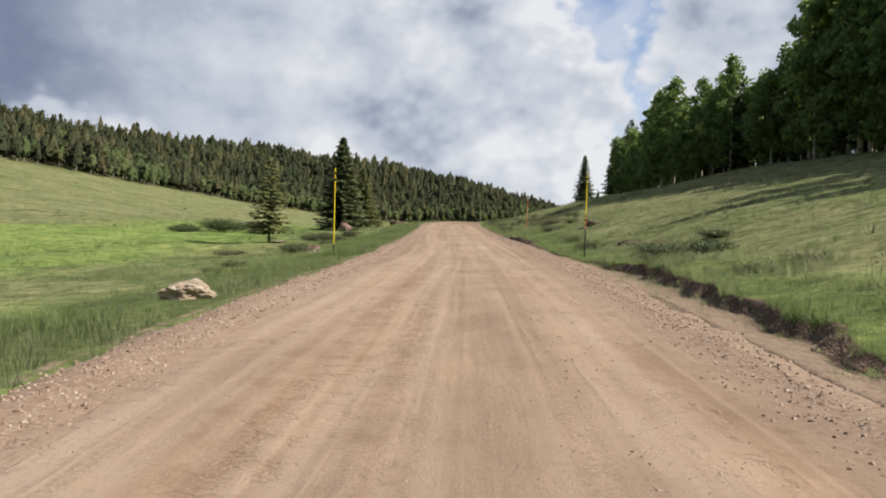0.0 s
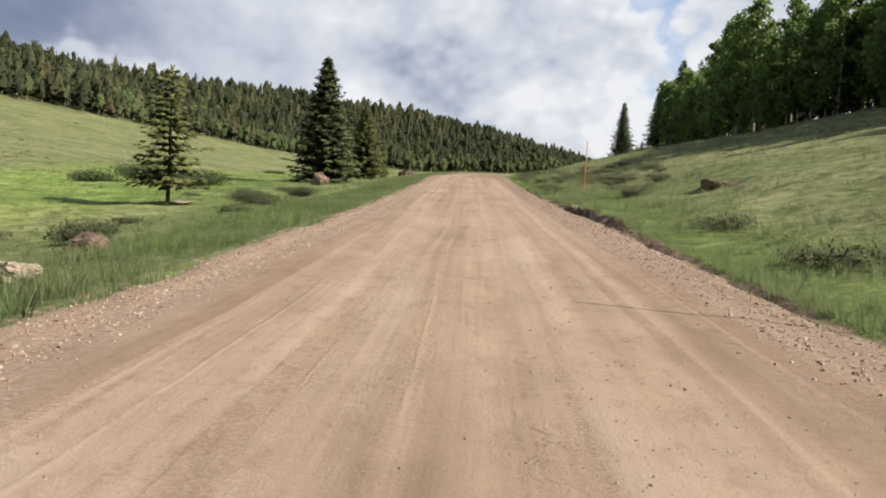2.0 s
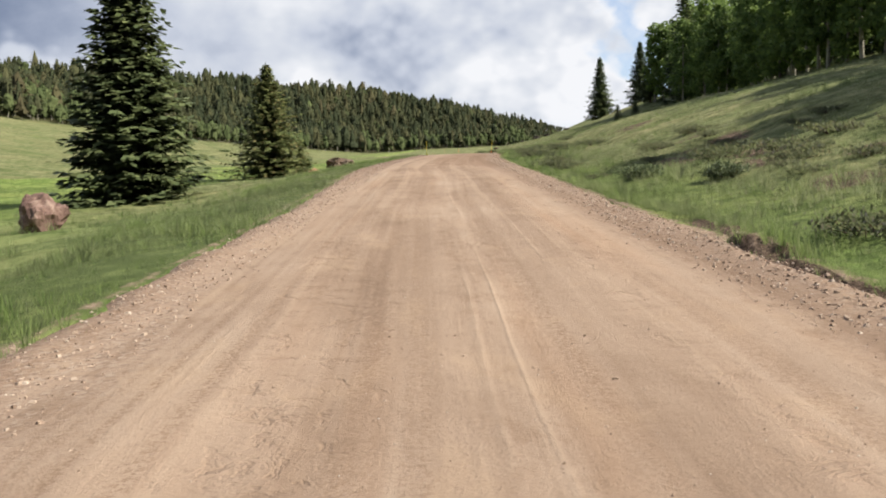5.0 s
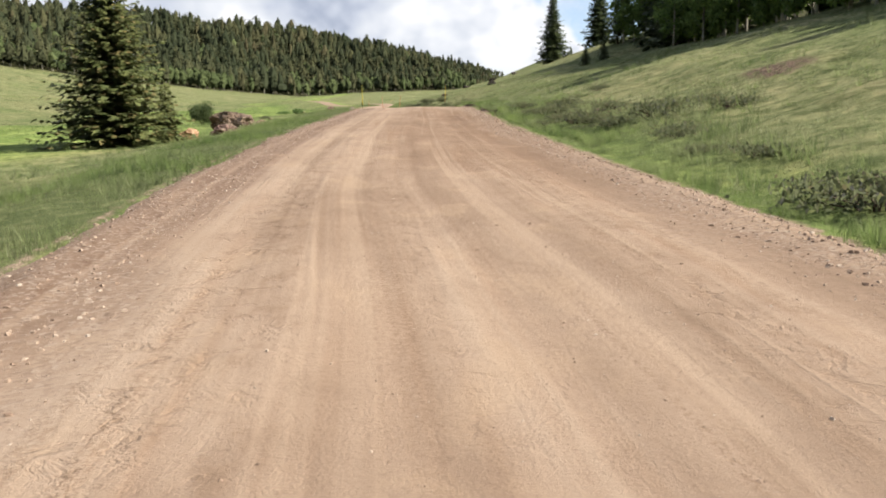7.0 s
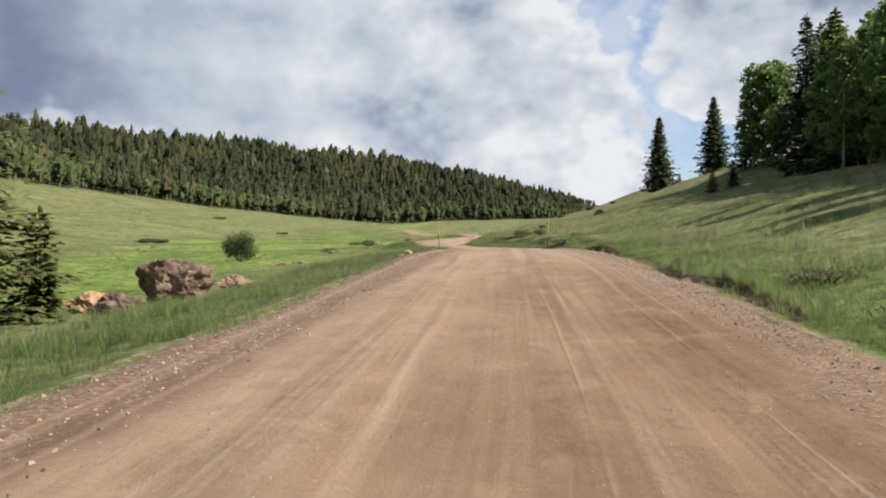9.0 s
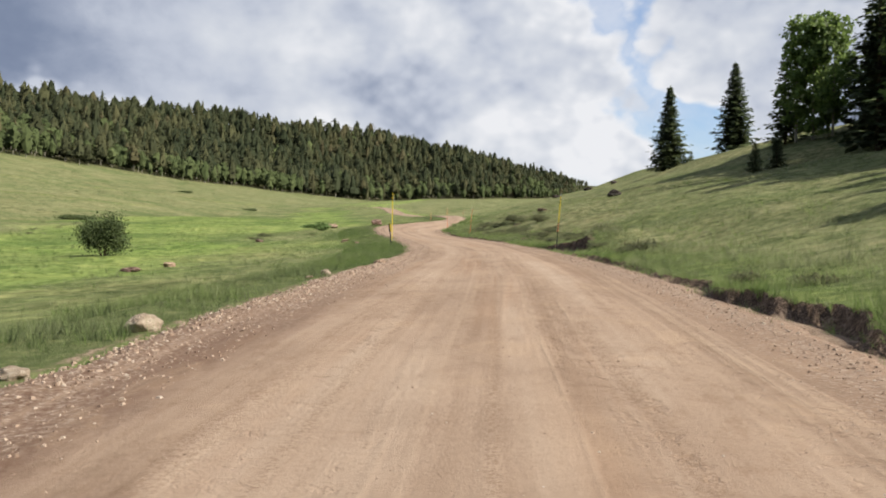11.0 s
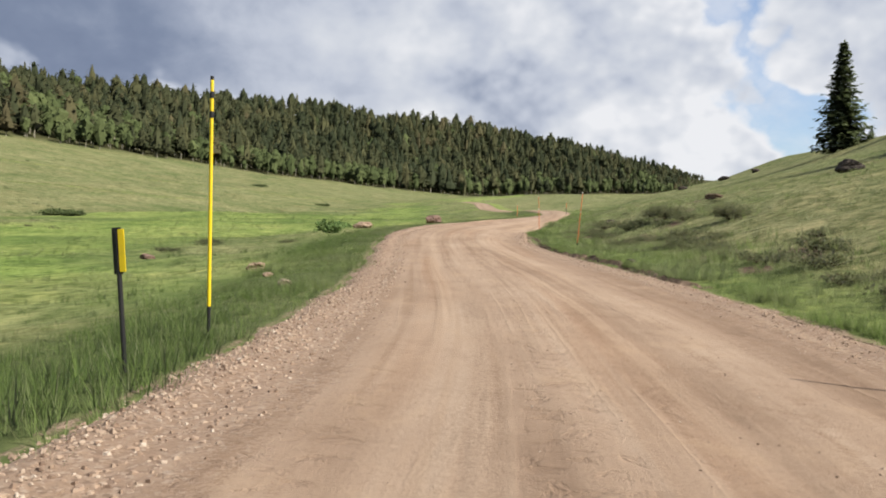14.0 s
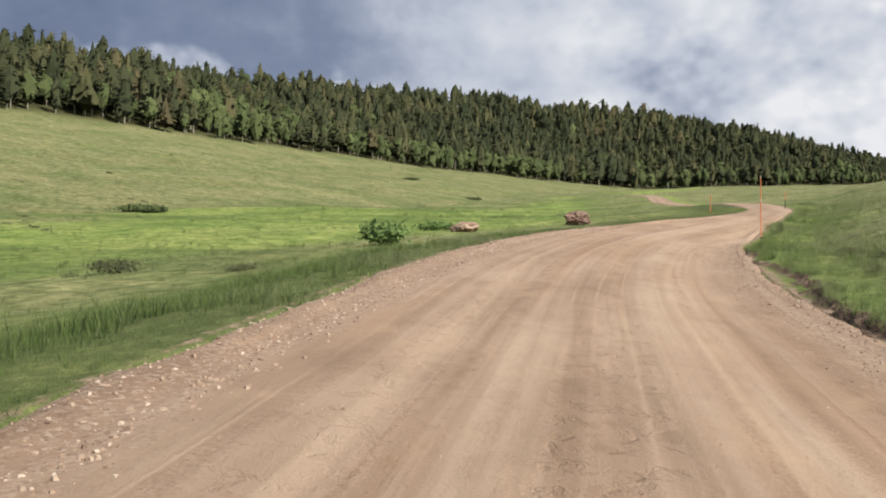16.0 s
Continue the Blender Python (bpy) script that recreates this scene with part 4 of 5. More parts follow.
def aspen_wood():
    """The aspen and spruce grove on the hill beside the road."""
    kinds = []
    for k in range(6):
        tall = (15.5, 17.0, 14.2, 16.2, 13.2, 18.0)[k]
        kinds.append((make_tree("aspen", aspen_arrays(rng, tall, 2.7 + 0.3 * (k % 3), 25, 105, 0.54, 0.08 + 0.05 * (k % 3)), ASPEN_BARK, ASPEN_LEAVES, "tall pale-trunked aspen with dense green leaves in the grove", group="aspen grove"), tall))
    back = [(make_tree("aspen", aspen_arrays(rng, 17.0, 3.0, 18, 55, 0.8, 0.25), ASPEN_BARK, ASPEN_LEAVES, "shaded aspen inside the grove", group="aspen grove"), 17.0) for k in range(2)]
    firs = [(make_tree("spruce", fir_arrays(rng, tall, tall * 0.21, 32, 11, 5, 0.06, 0.28, 2.3, 0.75), SPRUCE_BARK, NEEDLES, "dark spruce among the aspens of the grove", group="grove spruces"), tall) for tall in (18.0, 21.0)]
    own = np.random.default_rng(77)
    bare = [(make_tree("aspen", aspen_arrays(own, tall, 2.5, 16, 62, 0.6, 0.40), ASPEN_BARK, ASPEN_LEAVES, "tall aspen with a bare pale lower trunk in the grove", group="aspen grove"), tall) for tall in (17.5, 16.0)]
    used = set()

    def put(kind, x, y, size):
        ob, tall = kind
        if id(ob) in used:
            ob = copy_thing(ob, pose(0, 0, 0))
        used.add(id(ob))
        stand(ob, x, y, rng.uniform(0, 6.28), size, 0.1)

    y = 20.0
    n = 0
    while y < 232:
        put(back[n % 2] if y < 62 else bare[n % 2] if 84 < y < 108 and n % 3 else kinds[n % 6], float(forest_front(y)) + rng.uniform(-0.8, 1.8), y, rng.uniform(0.88, 1.12) * (1 + 0.06 * math.sin(y / 2.6)) * float(np.interp(y, [20, 66, 80, 104, 110, 122, 130, 137, 158, 170, 200], [0.74, 0.74, 1.25, 1.25, 0.95, 0.88, 0.82, 0.98, 1.04, 0.86, 0.92])))
        y += rng.uniform(1.5, 3.4)
        n += 1
    for x, y, k, size in ((45.0, 241.5, 1, 1.14), (49.0, 239.0, -1, 1.2), (50.5, 243.5, -3, 1.2), (44.0, 231.5, 0, 0.95), (36.5, 209.5, -6, 0.82), (39.8, 219.0, 1, 0.95), (42.5, 226.0, -2, 1.15),
                          (45.0, 266.5, -2, 1.08), (46.4, 263.8, -1, 1.16), (48.6, 262.4, -3, 1.2), (44.6, 269.5, 0, 0.80), (49.8, 266.5, -4, 1.1), (47.5, 246, 1, 1.0), (52.5, 255.0, 1, 1.05), (55.0, 259.5, -5, 1.0)):
        put(kinds[-k - 1] if k < 0 else firs[k], x, y, size)
    for row, (gap, depth) in enumerate(((4.8, 5.5), (6.4, 11), (8.0, 19), (8.5, 26), (3.6, 2.6))):
        y = (26 if row in (0, 4) else 84) + row * 1.7
        while y < (268 - 4 * row if row < 3 else 185 if row == 3 else 128):
            pick = firs[n % 2] if rng.uniform() < (0.1 if row == 0 else 0.28) else (kinds[n % 6] if row == 0 and y > 62 else back[n % 2])
            low = float(np.interp(y, [88, 104, 176, 192], [1.0, 0.82, 0.82, 1.0])) * (0.84 if pick in firs and y > 84 else 1.0)
            put(pick, float(forest_front(y)) + depth + rng.uniform(-1.5, 1.5), y + rng.uniform(-1, 1), low * rng.uniform(0.85, 1.12))
            y += gap * rng.uniform(0.7, 1.3)
            n += 1


aspen_wood()


def far_fir(r, slim, low, blunt, sprays):
    """A fir of height 1 for the far wood: a ragged crown with sprays that hang out from it."""
    def girth(t):
        return slim * (1 - t) ** blunt * np.minimum(1, 0.55 + 2.2 * t)

    sides, levels = 7, np.array([0.0, 0.12, 0.28, 0.46, 0.64, 0.82, 1.0])
    a = np.arange(sides) * 2 * np.pi / sides
    ring = girth(levels)[:, None] * r.uniform(0.38, 1.0, (len(levels), sides)) * (0.8 + 0.2 * np.cos(levels * 40 + slim * 90))[:, None] + 0.004
    ring[0] *= 0.3
    z = low + (1 - low) * levels[:, None] + 0.045 * r.uniform(-1, 1, (len(levels), sides)) * (levels < 0.95)[:, None]
    v = np.stack([ring * np.cos(a), ring * np.sin(a), z], -1).reshape(-1, 3)
    f = np.array([(i * sides + k, i * sides + (k + 1) % sides, (i + 1) * sides + (k + 1) % sides, (i + 1) * sides + k) for i in range(len(levels) - 1) for k in range(sides)])
    t = np.sort(r.uniform(0, 0.97, sprays) ** 0.9)
    ang = r.uniform(0, 6.28, sprays)
    out = np.stack([np.cos(ang), np.sin(ang), np.zeros(sprays)], 1)
    base = out * (girth(t) * 0.62)[:, None] + np.stack([t * 0, t * 0, low + (1 - low) * t + 0.01], 1)
    way = unit(out + np.stack([r.uniform(-0.5, 0.5, sprays), r.uniform(-0.5, 0.5, sprays), r.uniform(-0.9, 0.1, sprays) + 0.4 * t], 1))
    side = unit(np.cross(way, np.stack([r.uniform(-0.8, 0.8, sprays), r.uniform(-0.8, 0.8, sprays), np.ones(sprays)], 1)))
    return joined([(v, f), kites(base, way, side, 0.03 + girth(t) * r.uniform(0.35, 0.65, sprays), 0.012 + 0.15 * girth(t))])


def far_aspen(r, wide, low, leaves):
    """An aspen of height 1: a lumpy oval crown, rough with leaves, over a short clear stem."""
    sides, levels = 7, np.linspace(0, 1, 6)
    a = np.arange(sides) * 2 * np.pi / sides
    lean = r.uniform(-0.05, 0.05, (6, 2))
    ring = wide * np.sin(np.pi * (0.06 + 0.88 * levels))[:, None] ** 0.7 * r.uniform(0.55, 1.0, (6, sides))
    z = low + (0.97 - low) * levels[:, None] + 0.04 * r.uniform(-1, 1, (6, sides))
    v = np.stack([ring * np.cos(a) + lean[:, :1], ring * np.sin(a) + lean[:, 1:], z], -1).reshape(-1, 3)
    f = [(i * sides + k, i * sides + (k + 1) % sides, (i + 1) * sides + (k + 1) % sides, (i + 1) * sides + k) for i in range(5) for k in range(sides)]
    g = unit(r.normal(size=(leaves, 3)))
    at = g * np.array([wide, wide, 0.49 * (0.97 - low)]) * r.uniform(0.75, 1.0, (leaves, 1)) + np.array([0, 0, (0.97 + low) / 2])
    way = unit(g + r.normal(size=g.shape) * 0.8)
    return joined([(v, np.array(f)), kites(at, way, unit(np.cross(way, r.normal(size=g.shape))), r.uniform(0.06, 0.12, leaves), r.uniform(0.022, 0.042, leaves))])


def far_woods():
    """The mixed wood on the long hill: firs above, aspens along the lower edge."""
    firs = [far_fir(np.random.default_rng(40 + k), slim * 1.6, low, 0.42 + 0.42 * blunt, 34) for k, (slim, low, blunt) in enumerate(((0.15, 0.10, 0.85), (0.17, 0.25, 0.55), (0.12, 0.12, 0.9), (0.20, 0.32, 0.42), (0.16, 0.22, 0.6), (0.19, 0.12, 0.8), (0.14, 0.30, 0.5), (0.17, 0.18, 0.7)))]
    asps = [far_aspen(np.random.default_rng(60 + k), (0.20, 0.24, 0.17, 0.22)[k % 4], (0.16, 0.26, 0.22)[k % 3], 36) for k in range(8)]
    trunk = tube([(0, 0, 0), (0, 0, 0.75)], [0.013, 0.007], 4)
    r = np.random.default_rng(5)
    x, y = r.uniform(-520, 420, 60000), r.uniform(-20, 1250, 60000)
    s, rise = behind_foot(x, y)
    keep = (s > -3 + 10 * bumps(x, y, 14, 31) + 4 * bumps(x, y, 5, 32)) & (s < 165) & ((y > 330) | (x < -270)) & (y > 60) & (x < 0.144 * (y - 185) - 4)
    x, y, s = x[keep], y[keep], s[keep]
    cell, free = {}, np.ones(len(x), bool)
    gap = np.where(s < 40, 4.2, 5.6)
    for i, key in enumerate(zip((x // gap).astype(int), (y // gap).astype(int), gap)):
        free[i] = cell.setdefault(key, i) == i
    x, y, s = x[free], y[free], s[free]
    keep = (r.uniform(size=len(x)) < np.where(s < 45, 1.0, 0.95) * np.where(y < 470, 0.72, 1.0)).nonzero()[0][:4600]
    x, y, s = x[keep], y[keep], s[keep]
    z = height(x, y) - 0.3
    patch = bumps(x, y, 60, 33) + 0.5 * bumps(x, y, 22, 34)
    is_asp = r.uniform(size=len(x)) < np.clip(0.70 - s / 75 + 1.1 * patch, 0.03, 0.94) * np.where(y < 480, 0.5, 1.0)
    lofty = r.uniform(size=len(x)) > 0.86
    tall = np.where(is_asp, r.uniform(8.5, 14, len(x)) + 1.5 * (s > 30), r.uniform(11, 18.5, len(x)) + 4.5 * lofty)
    tall = tall + np.where(~is_asp, (1.0 + 3.5 * lofty) * (1 - step(430, 560, y)), 0.0)
    tall = tall * np.where((s < 6) & (r.uniform(size=len(x)) < 0.4), 0.6, 1.0)
    tall = tall * (0.3 + 0.7 * step(0, 55, 0.144 * (y - 185) - 4 - x))
    pieces, tints, kinds = [], [], []
    for which, temps in ((False, firs), (True, asps)):
        for k, (v, f) in enumerate(temps):
            at = np.where((is_asp == which) & (np.arange(len(x)) % 8 == k))[0]
            if not len(at):
                continue
            wide = np.minimum(tall[at], 19) * (r.uniform(1.0, 1.35, len(at)) if which else r.uniform(1.05, 1.6, len(at)))
            pieces.append(spread(v, f, np.stack([x, y, z], 1)[at], r.uniform(0, 6.28, len(at)), np.stack([wide, wide, tall[at]], 1)))
            tints.append(np.repeat(np.clip(r.uniform(0, 1, len(at)) ** 1.5 + 0.2 * patch[at], 0, 1), len(v)))
            kinds.append(np.full(len(v) * len(at), float(which)))
    v, f = joined(pieces)
    tagged(new("far_woods_foliage", solid("far_woods_foliage", v, f, WOODS, attrs={"tint": np.concatenate(tints), "aspen": np.concatenate(kinds)})), "dense mixed fir and aspen wood on the long hill", "forest", kind="stuff")
    edge = np.where(s < 28)[0]
    v, f = spread(*trunk, np.stack([x, y, z], 1)[edge], r.uniform(0, 6.28, len(edge)), np.stack([tall[edge] * 1.1, tall[edge] * 1.1, tall[edge]], 1), r.uniform(-0.05, 0.05, (len(edge), 2)))
    tagged(new("far_woods_trunks", solid("far_woods_trunks", v, f, ASPEN_BARK)), "pale trunks along the edge of the far wood", "forest", kind="stuff")


far_woods()


# ---- grass ----
def tuft(r, blades, spread_by, curl):
    v, f = [], []
    for k in range(blades):
        a = r.uniform(0, 6.28)
        root = np.array([math.cos(a), math.sin(a), 0]) * r.uniform(0, spread_by)
        b = a + r.uniform(-0.8, 0.8)
        out, side = np.array([math.cos(b), math.sin(b), 0]), np.array([-math.sin(b), math.cos(b), 0])
        h, w = r.uniform(0.35, 1.0), r.uniform(0.007, 0.012)
        tip = root + out * r.uniform(0.1, curl) * h + np.array([0, 0, h])
        m = len(v)
        v += [root + side * w, root - side * w, tip]
        f += [(m, m + 1, m + 2)]
    return np.array(v), np.array(f)


def make_grass(name, label, count, ylo, yhi, near, far, power, tall, wide, blades, dryness, side, seed, clump=0.0):
    r = np.random.default_rng(seed)
    temps = [tuft(np.random.default_rng(seed * 10 + k), blades, 0.20, 0.65) for k in range(4)]
    y = r.uniform(ylo, yhi, count)
    off = near + (far - near) * r.uniform(0, 1, count) ** power
    if side > 0 and near < 0:  # a fringe that hangs over the bank's edge
        off = np.where(r.uniform(size=count) < 0.34, lip(y) + r.uniform(0.15, 0.42, count), off)
    x = left(y) - off if side < 0 else right(y) + off
    keep = bumps(x, y, 1.1, seed) + 0.7 * bumps(x, y, 5, seed + 1) > clump - 0.9
    keep &= ~((side > 0) & (off < lip(y) + 0.16) & (bank(y) > 0.14) & (off > np.where(y > 184, lip(y) - 0.25, 0.1)) & (r.uniform(size=count) > 0.42))
    x, y, off = x[keep], y[keep], off[keep]
    z = height(x, y) - 0.03 - 0.10 * (1 - step(0, 0.5, off))
    n = len(x)
    hgt = tall * r.uniform(0.55, 1.25, n) * (0.85 + 0.55 * bumps(x, y, 1.7, seed + 2))
    wet = sedge(x, y)
    hgt = hgt * (1 + 0.3 * wet)
    tint = np.clip(0.5 + 1.2 * bumps(x, y, 2.4, seed + 3) + r.uniform(-0.2, 0.2, n) - 1.1 * wet, 0, 1)
    dry = np.clip(dryness(x, y, off) + 0.5 * bumps(x, y, 2.7, seed + 4) + r.uniform(-0.25, 0.25, n) - 0.5 * wet + 0.5 * (side < 0) * np.clip(2 * bumps(x, y, 4.5, 97) - 0.5, 0, 1) * step(2.5, 4, off), 0, 1)
    pieces, ts, ds = [], [], []
    for k, (v, f) in enumerate(temps):
        at = np.arange(k, n, 4)
        pieces.append(spread(v, f, np.stack([x, y, z], 1)[at], r.uniform(0, 6.28, len(at)), np.stack([hgt[at] * wide, hgt[at] * wide, hgt[at]], 1)))
        ts.append(np.repeat(tint[at], len(v))), ds.append(np.repeat(dry[at], len(v)))
    v, f = joined(pieces)
    tagged(new(name, solid(name, v, f, GRASS, attrs={"tint": np.concatenate(ts), "dry": np.concatenate(ds)})), label, "grass", kind="stuff")


make_grass("verge_grass", "lush green grass along the road's verge", 27000, 3, 275, -0.15, 3.8, 0.9, 0.29, 1.4, 17, lambda x, y, o: 0.34 - 0.05 * o, -1, 61)
make_grass("meadow_grass", "green tussock grass in the wet meadow", 14000, 6, 300, 3.2, 28, 1.4, 0.21, 2.2, 14, lambda x, y, o: 0.32 + 0.008 * o, -1, 62, 0.35)
make_grass("bank_grass", "green grass on the road's bank", 27000, 3, 275, -0.05, 4.2, 0.9, 0.30, 1.3, 18, lambda x, y, o: 0.10 + 0.15 * o, 1, 63)
make_grass("hillside_grass", "pale sage and dry grass tufts on the hillside", 22000, 3, 300, 2.8, 34, 1.9, 0.24, 2.3, 14, lambda x, y, o: 0.80 + 0 * o, 1, 64, 0.2)
make_grass("hillside_tussocks", "thick pale and olive grass tussocks on the hillside", 22000, 4, 300, 2.5, 36, 2.0, 0.40, 1.4, 16, lambda x, y, o: 0.40 + 0 * o, 1, 65, 0.65)
make_grass("shoulder_grass", "dry straw tufts at the foot of the bank", 5000, 3, 250, 0.05, 1.1, 1.0, 0.15, 1.6, 12, lambda x, y, o: 0.75 + 0 * o, 1, 67, 0.5)
make_grass("meadow_tussocks", "thick dark green tussocks in the wet meadow", 12000, 20, 330, 3.0, 48, 1.3, 0.34, 1.3, 22, lambda x, y, o: 0.15 + 0 * o, -1, 66, 0.85)


def make_sagebrush():
    """Low grey sage clumps scattered over the hillside."""
    r = np.random.default_rng(77)
    temps = []
    for k in range(4):
        g = unit(r.normal(size=(24, 3)))
        g[:, 2] = np.abs(g[:, 2])
        way = unit(g + 0.5 * r.normal(size=(24, 3)) + np.array([0, 0, 0.4]))
        temps.append(kites(g * r.uniform(0.35, 0.85, (24, 1)) * np.array([0.5, 0.5, 0.8]), way, unit(np.cross(way, r.normal(size=(24, 3)))), r.uniform(0.15, 0.30, 24), r.uniform(0.020, 0.042, 24)))
    y = r.uniform(5, 300, 9000)
    off = 2.2 + 34 * r.uniform(0, 1, 9000) ** 1.3
    x = right(y) + off
    keep = bumps(x, y, 9, 81) + 0.5 * bumps(x, y, 2.2, 82) > 0.25
    x, y = x[keep][:2000], y[keep][:2000]
    z = height(x, y) - 0.04
    size = 0.25 + 0.5 * r.uniform(0, 1, len(x)) ** 2
    pieces = []
    for k, (v, f) in enumerate(temps):
        at = np.arange(k, len(x), 4)
        pieces.append(spread(v, f, np.stack([x, y, z], 1)[at], r.uniform(0, 6.28, len(at)), np.stack([size[at] * 1.5, size[at] * 1.5, size[at] * 0.55], 1)))
    v, f = joined(pieces)
    tagged(new("sage_clumps", solid("sage_clumps", v, f, SAGE_LEAVES)), "low grey-green sage clumps over the hillside", "shrubs", kind="stuff")


make_sagebrush()


def slope_shrubs():
    """Small dark shrubs dotted over the far meadow slope."""
    r = np.random.default_rng(78)
    temps = []
    for k in range(3):
        g = unit(r.normal(size=(16, 3)))
        g[:, 2] = np.abs(g[:, 2])
        way = unit(g + 0.5 * r.normal(size=(16, 3)) + np.array([0, 0, 0.4]))
        temps.append(kites(g * r.uniform(0.35, 0.85, (16, 1)) * np.array([0.5, 0.5, 0.6]), way, unit(np.cross(way, r.normal(size=(16, 3)))), r.uniform(0.25, 0.45, 16), r.uniform(0.06, 0.12, 16)))
    x, y = r.uniform(-240, -50, 6000), r.uniform(140, 560, 6000)
    s, _ = behind_foot(x, y)
    keep = (s < -2) & (bumps(x, y / 3, 9, 83) + 0.6 * bumps(x, y, 3, 84) > 0.0)
    x, y = x[keep][:1900], y[keep][:1900]
    size = 0.25 + 0.9 * r.uniform(0, 1, len(x)) ** 3
    at = np.stack([x, y, height(x, y) - 0.04], 1)
    pieces = [spread(*temps[k], at[k::3], r.uniform(0, 6.28, len(at[k::3])), np.stack([size[k::3] * 1.5, size[k::3] * 1.5, size[k::3] * 0.6], 1)) for k in range(3)]
    v, f = joined(pieces)
    tagged(new("slope_shrubs", solid("slope_shrubs", v, f, DARK_SAGE)), "small dark shrubs dotted over the far meadow slope", "shrubs", kind="stuff")


slope_shrubs()


# ---- stones ----
def lump(r, detail, rough, flat=0.75):
    bm = bmesh.new()
    bmesh.ops.create_icosphere(bm, subdivisions=detail, radius=1.0)
    o = Vector(r.uniform(-50, 50, 3))
    cuts = [Vector(unit(r.normal(size=3))) for _ in range(7)]
    for v in bm.verts:
        n = v.co.normalized()
        d = 1.0
        for c in cuts:
            d = min(d, 0.70 / max(0.3, n.dot(c)))
        d *= 1 + rough * (noise.noise(n * 1.6 + o) + 0.55 * noise.noise(n * 4.3 + o) + 0.25 * noise.noise(n * 10 + o))
        v.co = n * d
        v.co.z *= flat
    return bm


def make_rock(x, y, size, mat, label, seed, group="", detail=4, sink=0.35, turn=0.0):
    r = np.random.default_rng(seed)
    bm = lump(r, detail + (max(size) > 1.0), 0.3 if max(size) > 0.45 else 0.18)
    me = bpy.data.meshes.new("rock")
    bm.to_mesh(me)
    bm.free()
    me.materials.append(mat)
    for p in me.polygons:
        p.use_smooth = False
    ob = new("rock", me)
    ob.matrix_basis = Matrix.LocRotScale((x, y, on_ground(x, y, 0) + size[2] * (0.75 - sink) * 0.8), Euler((0, 0, turn)), size)
    return tagged(ob, label, "rock", group)


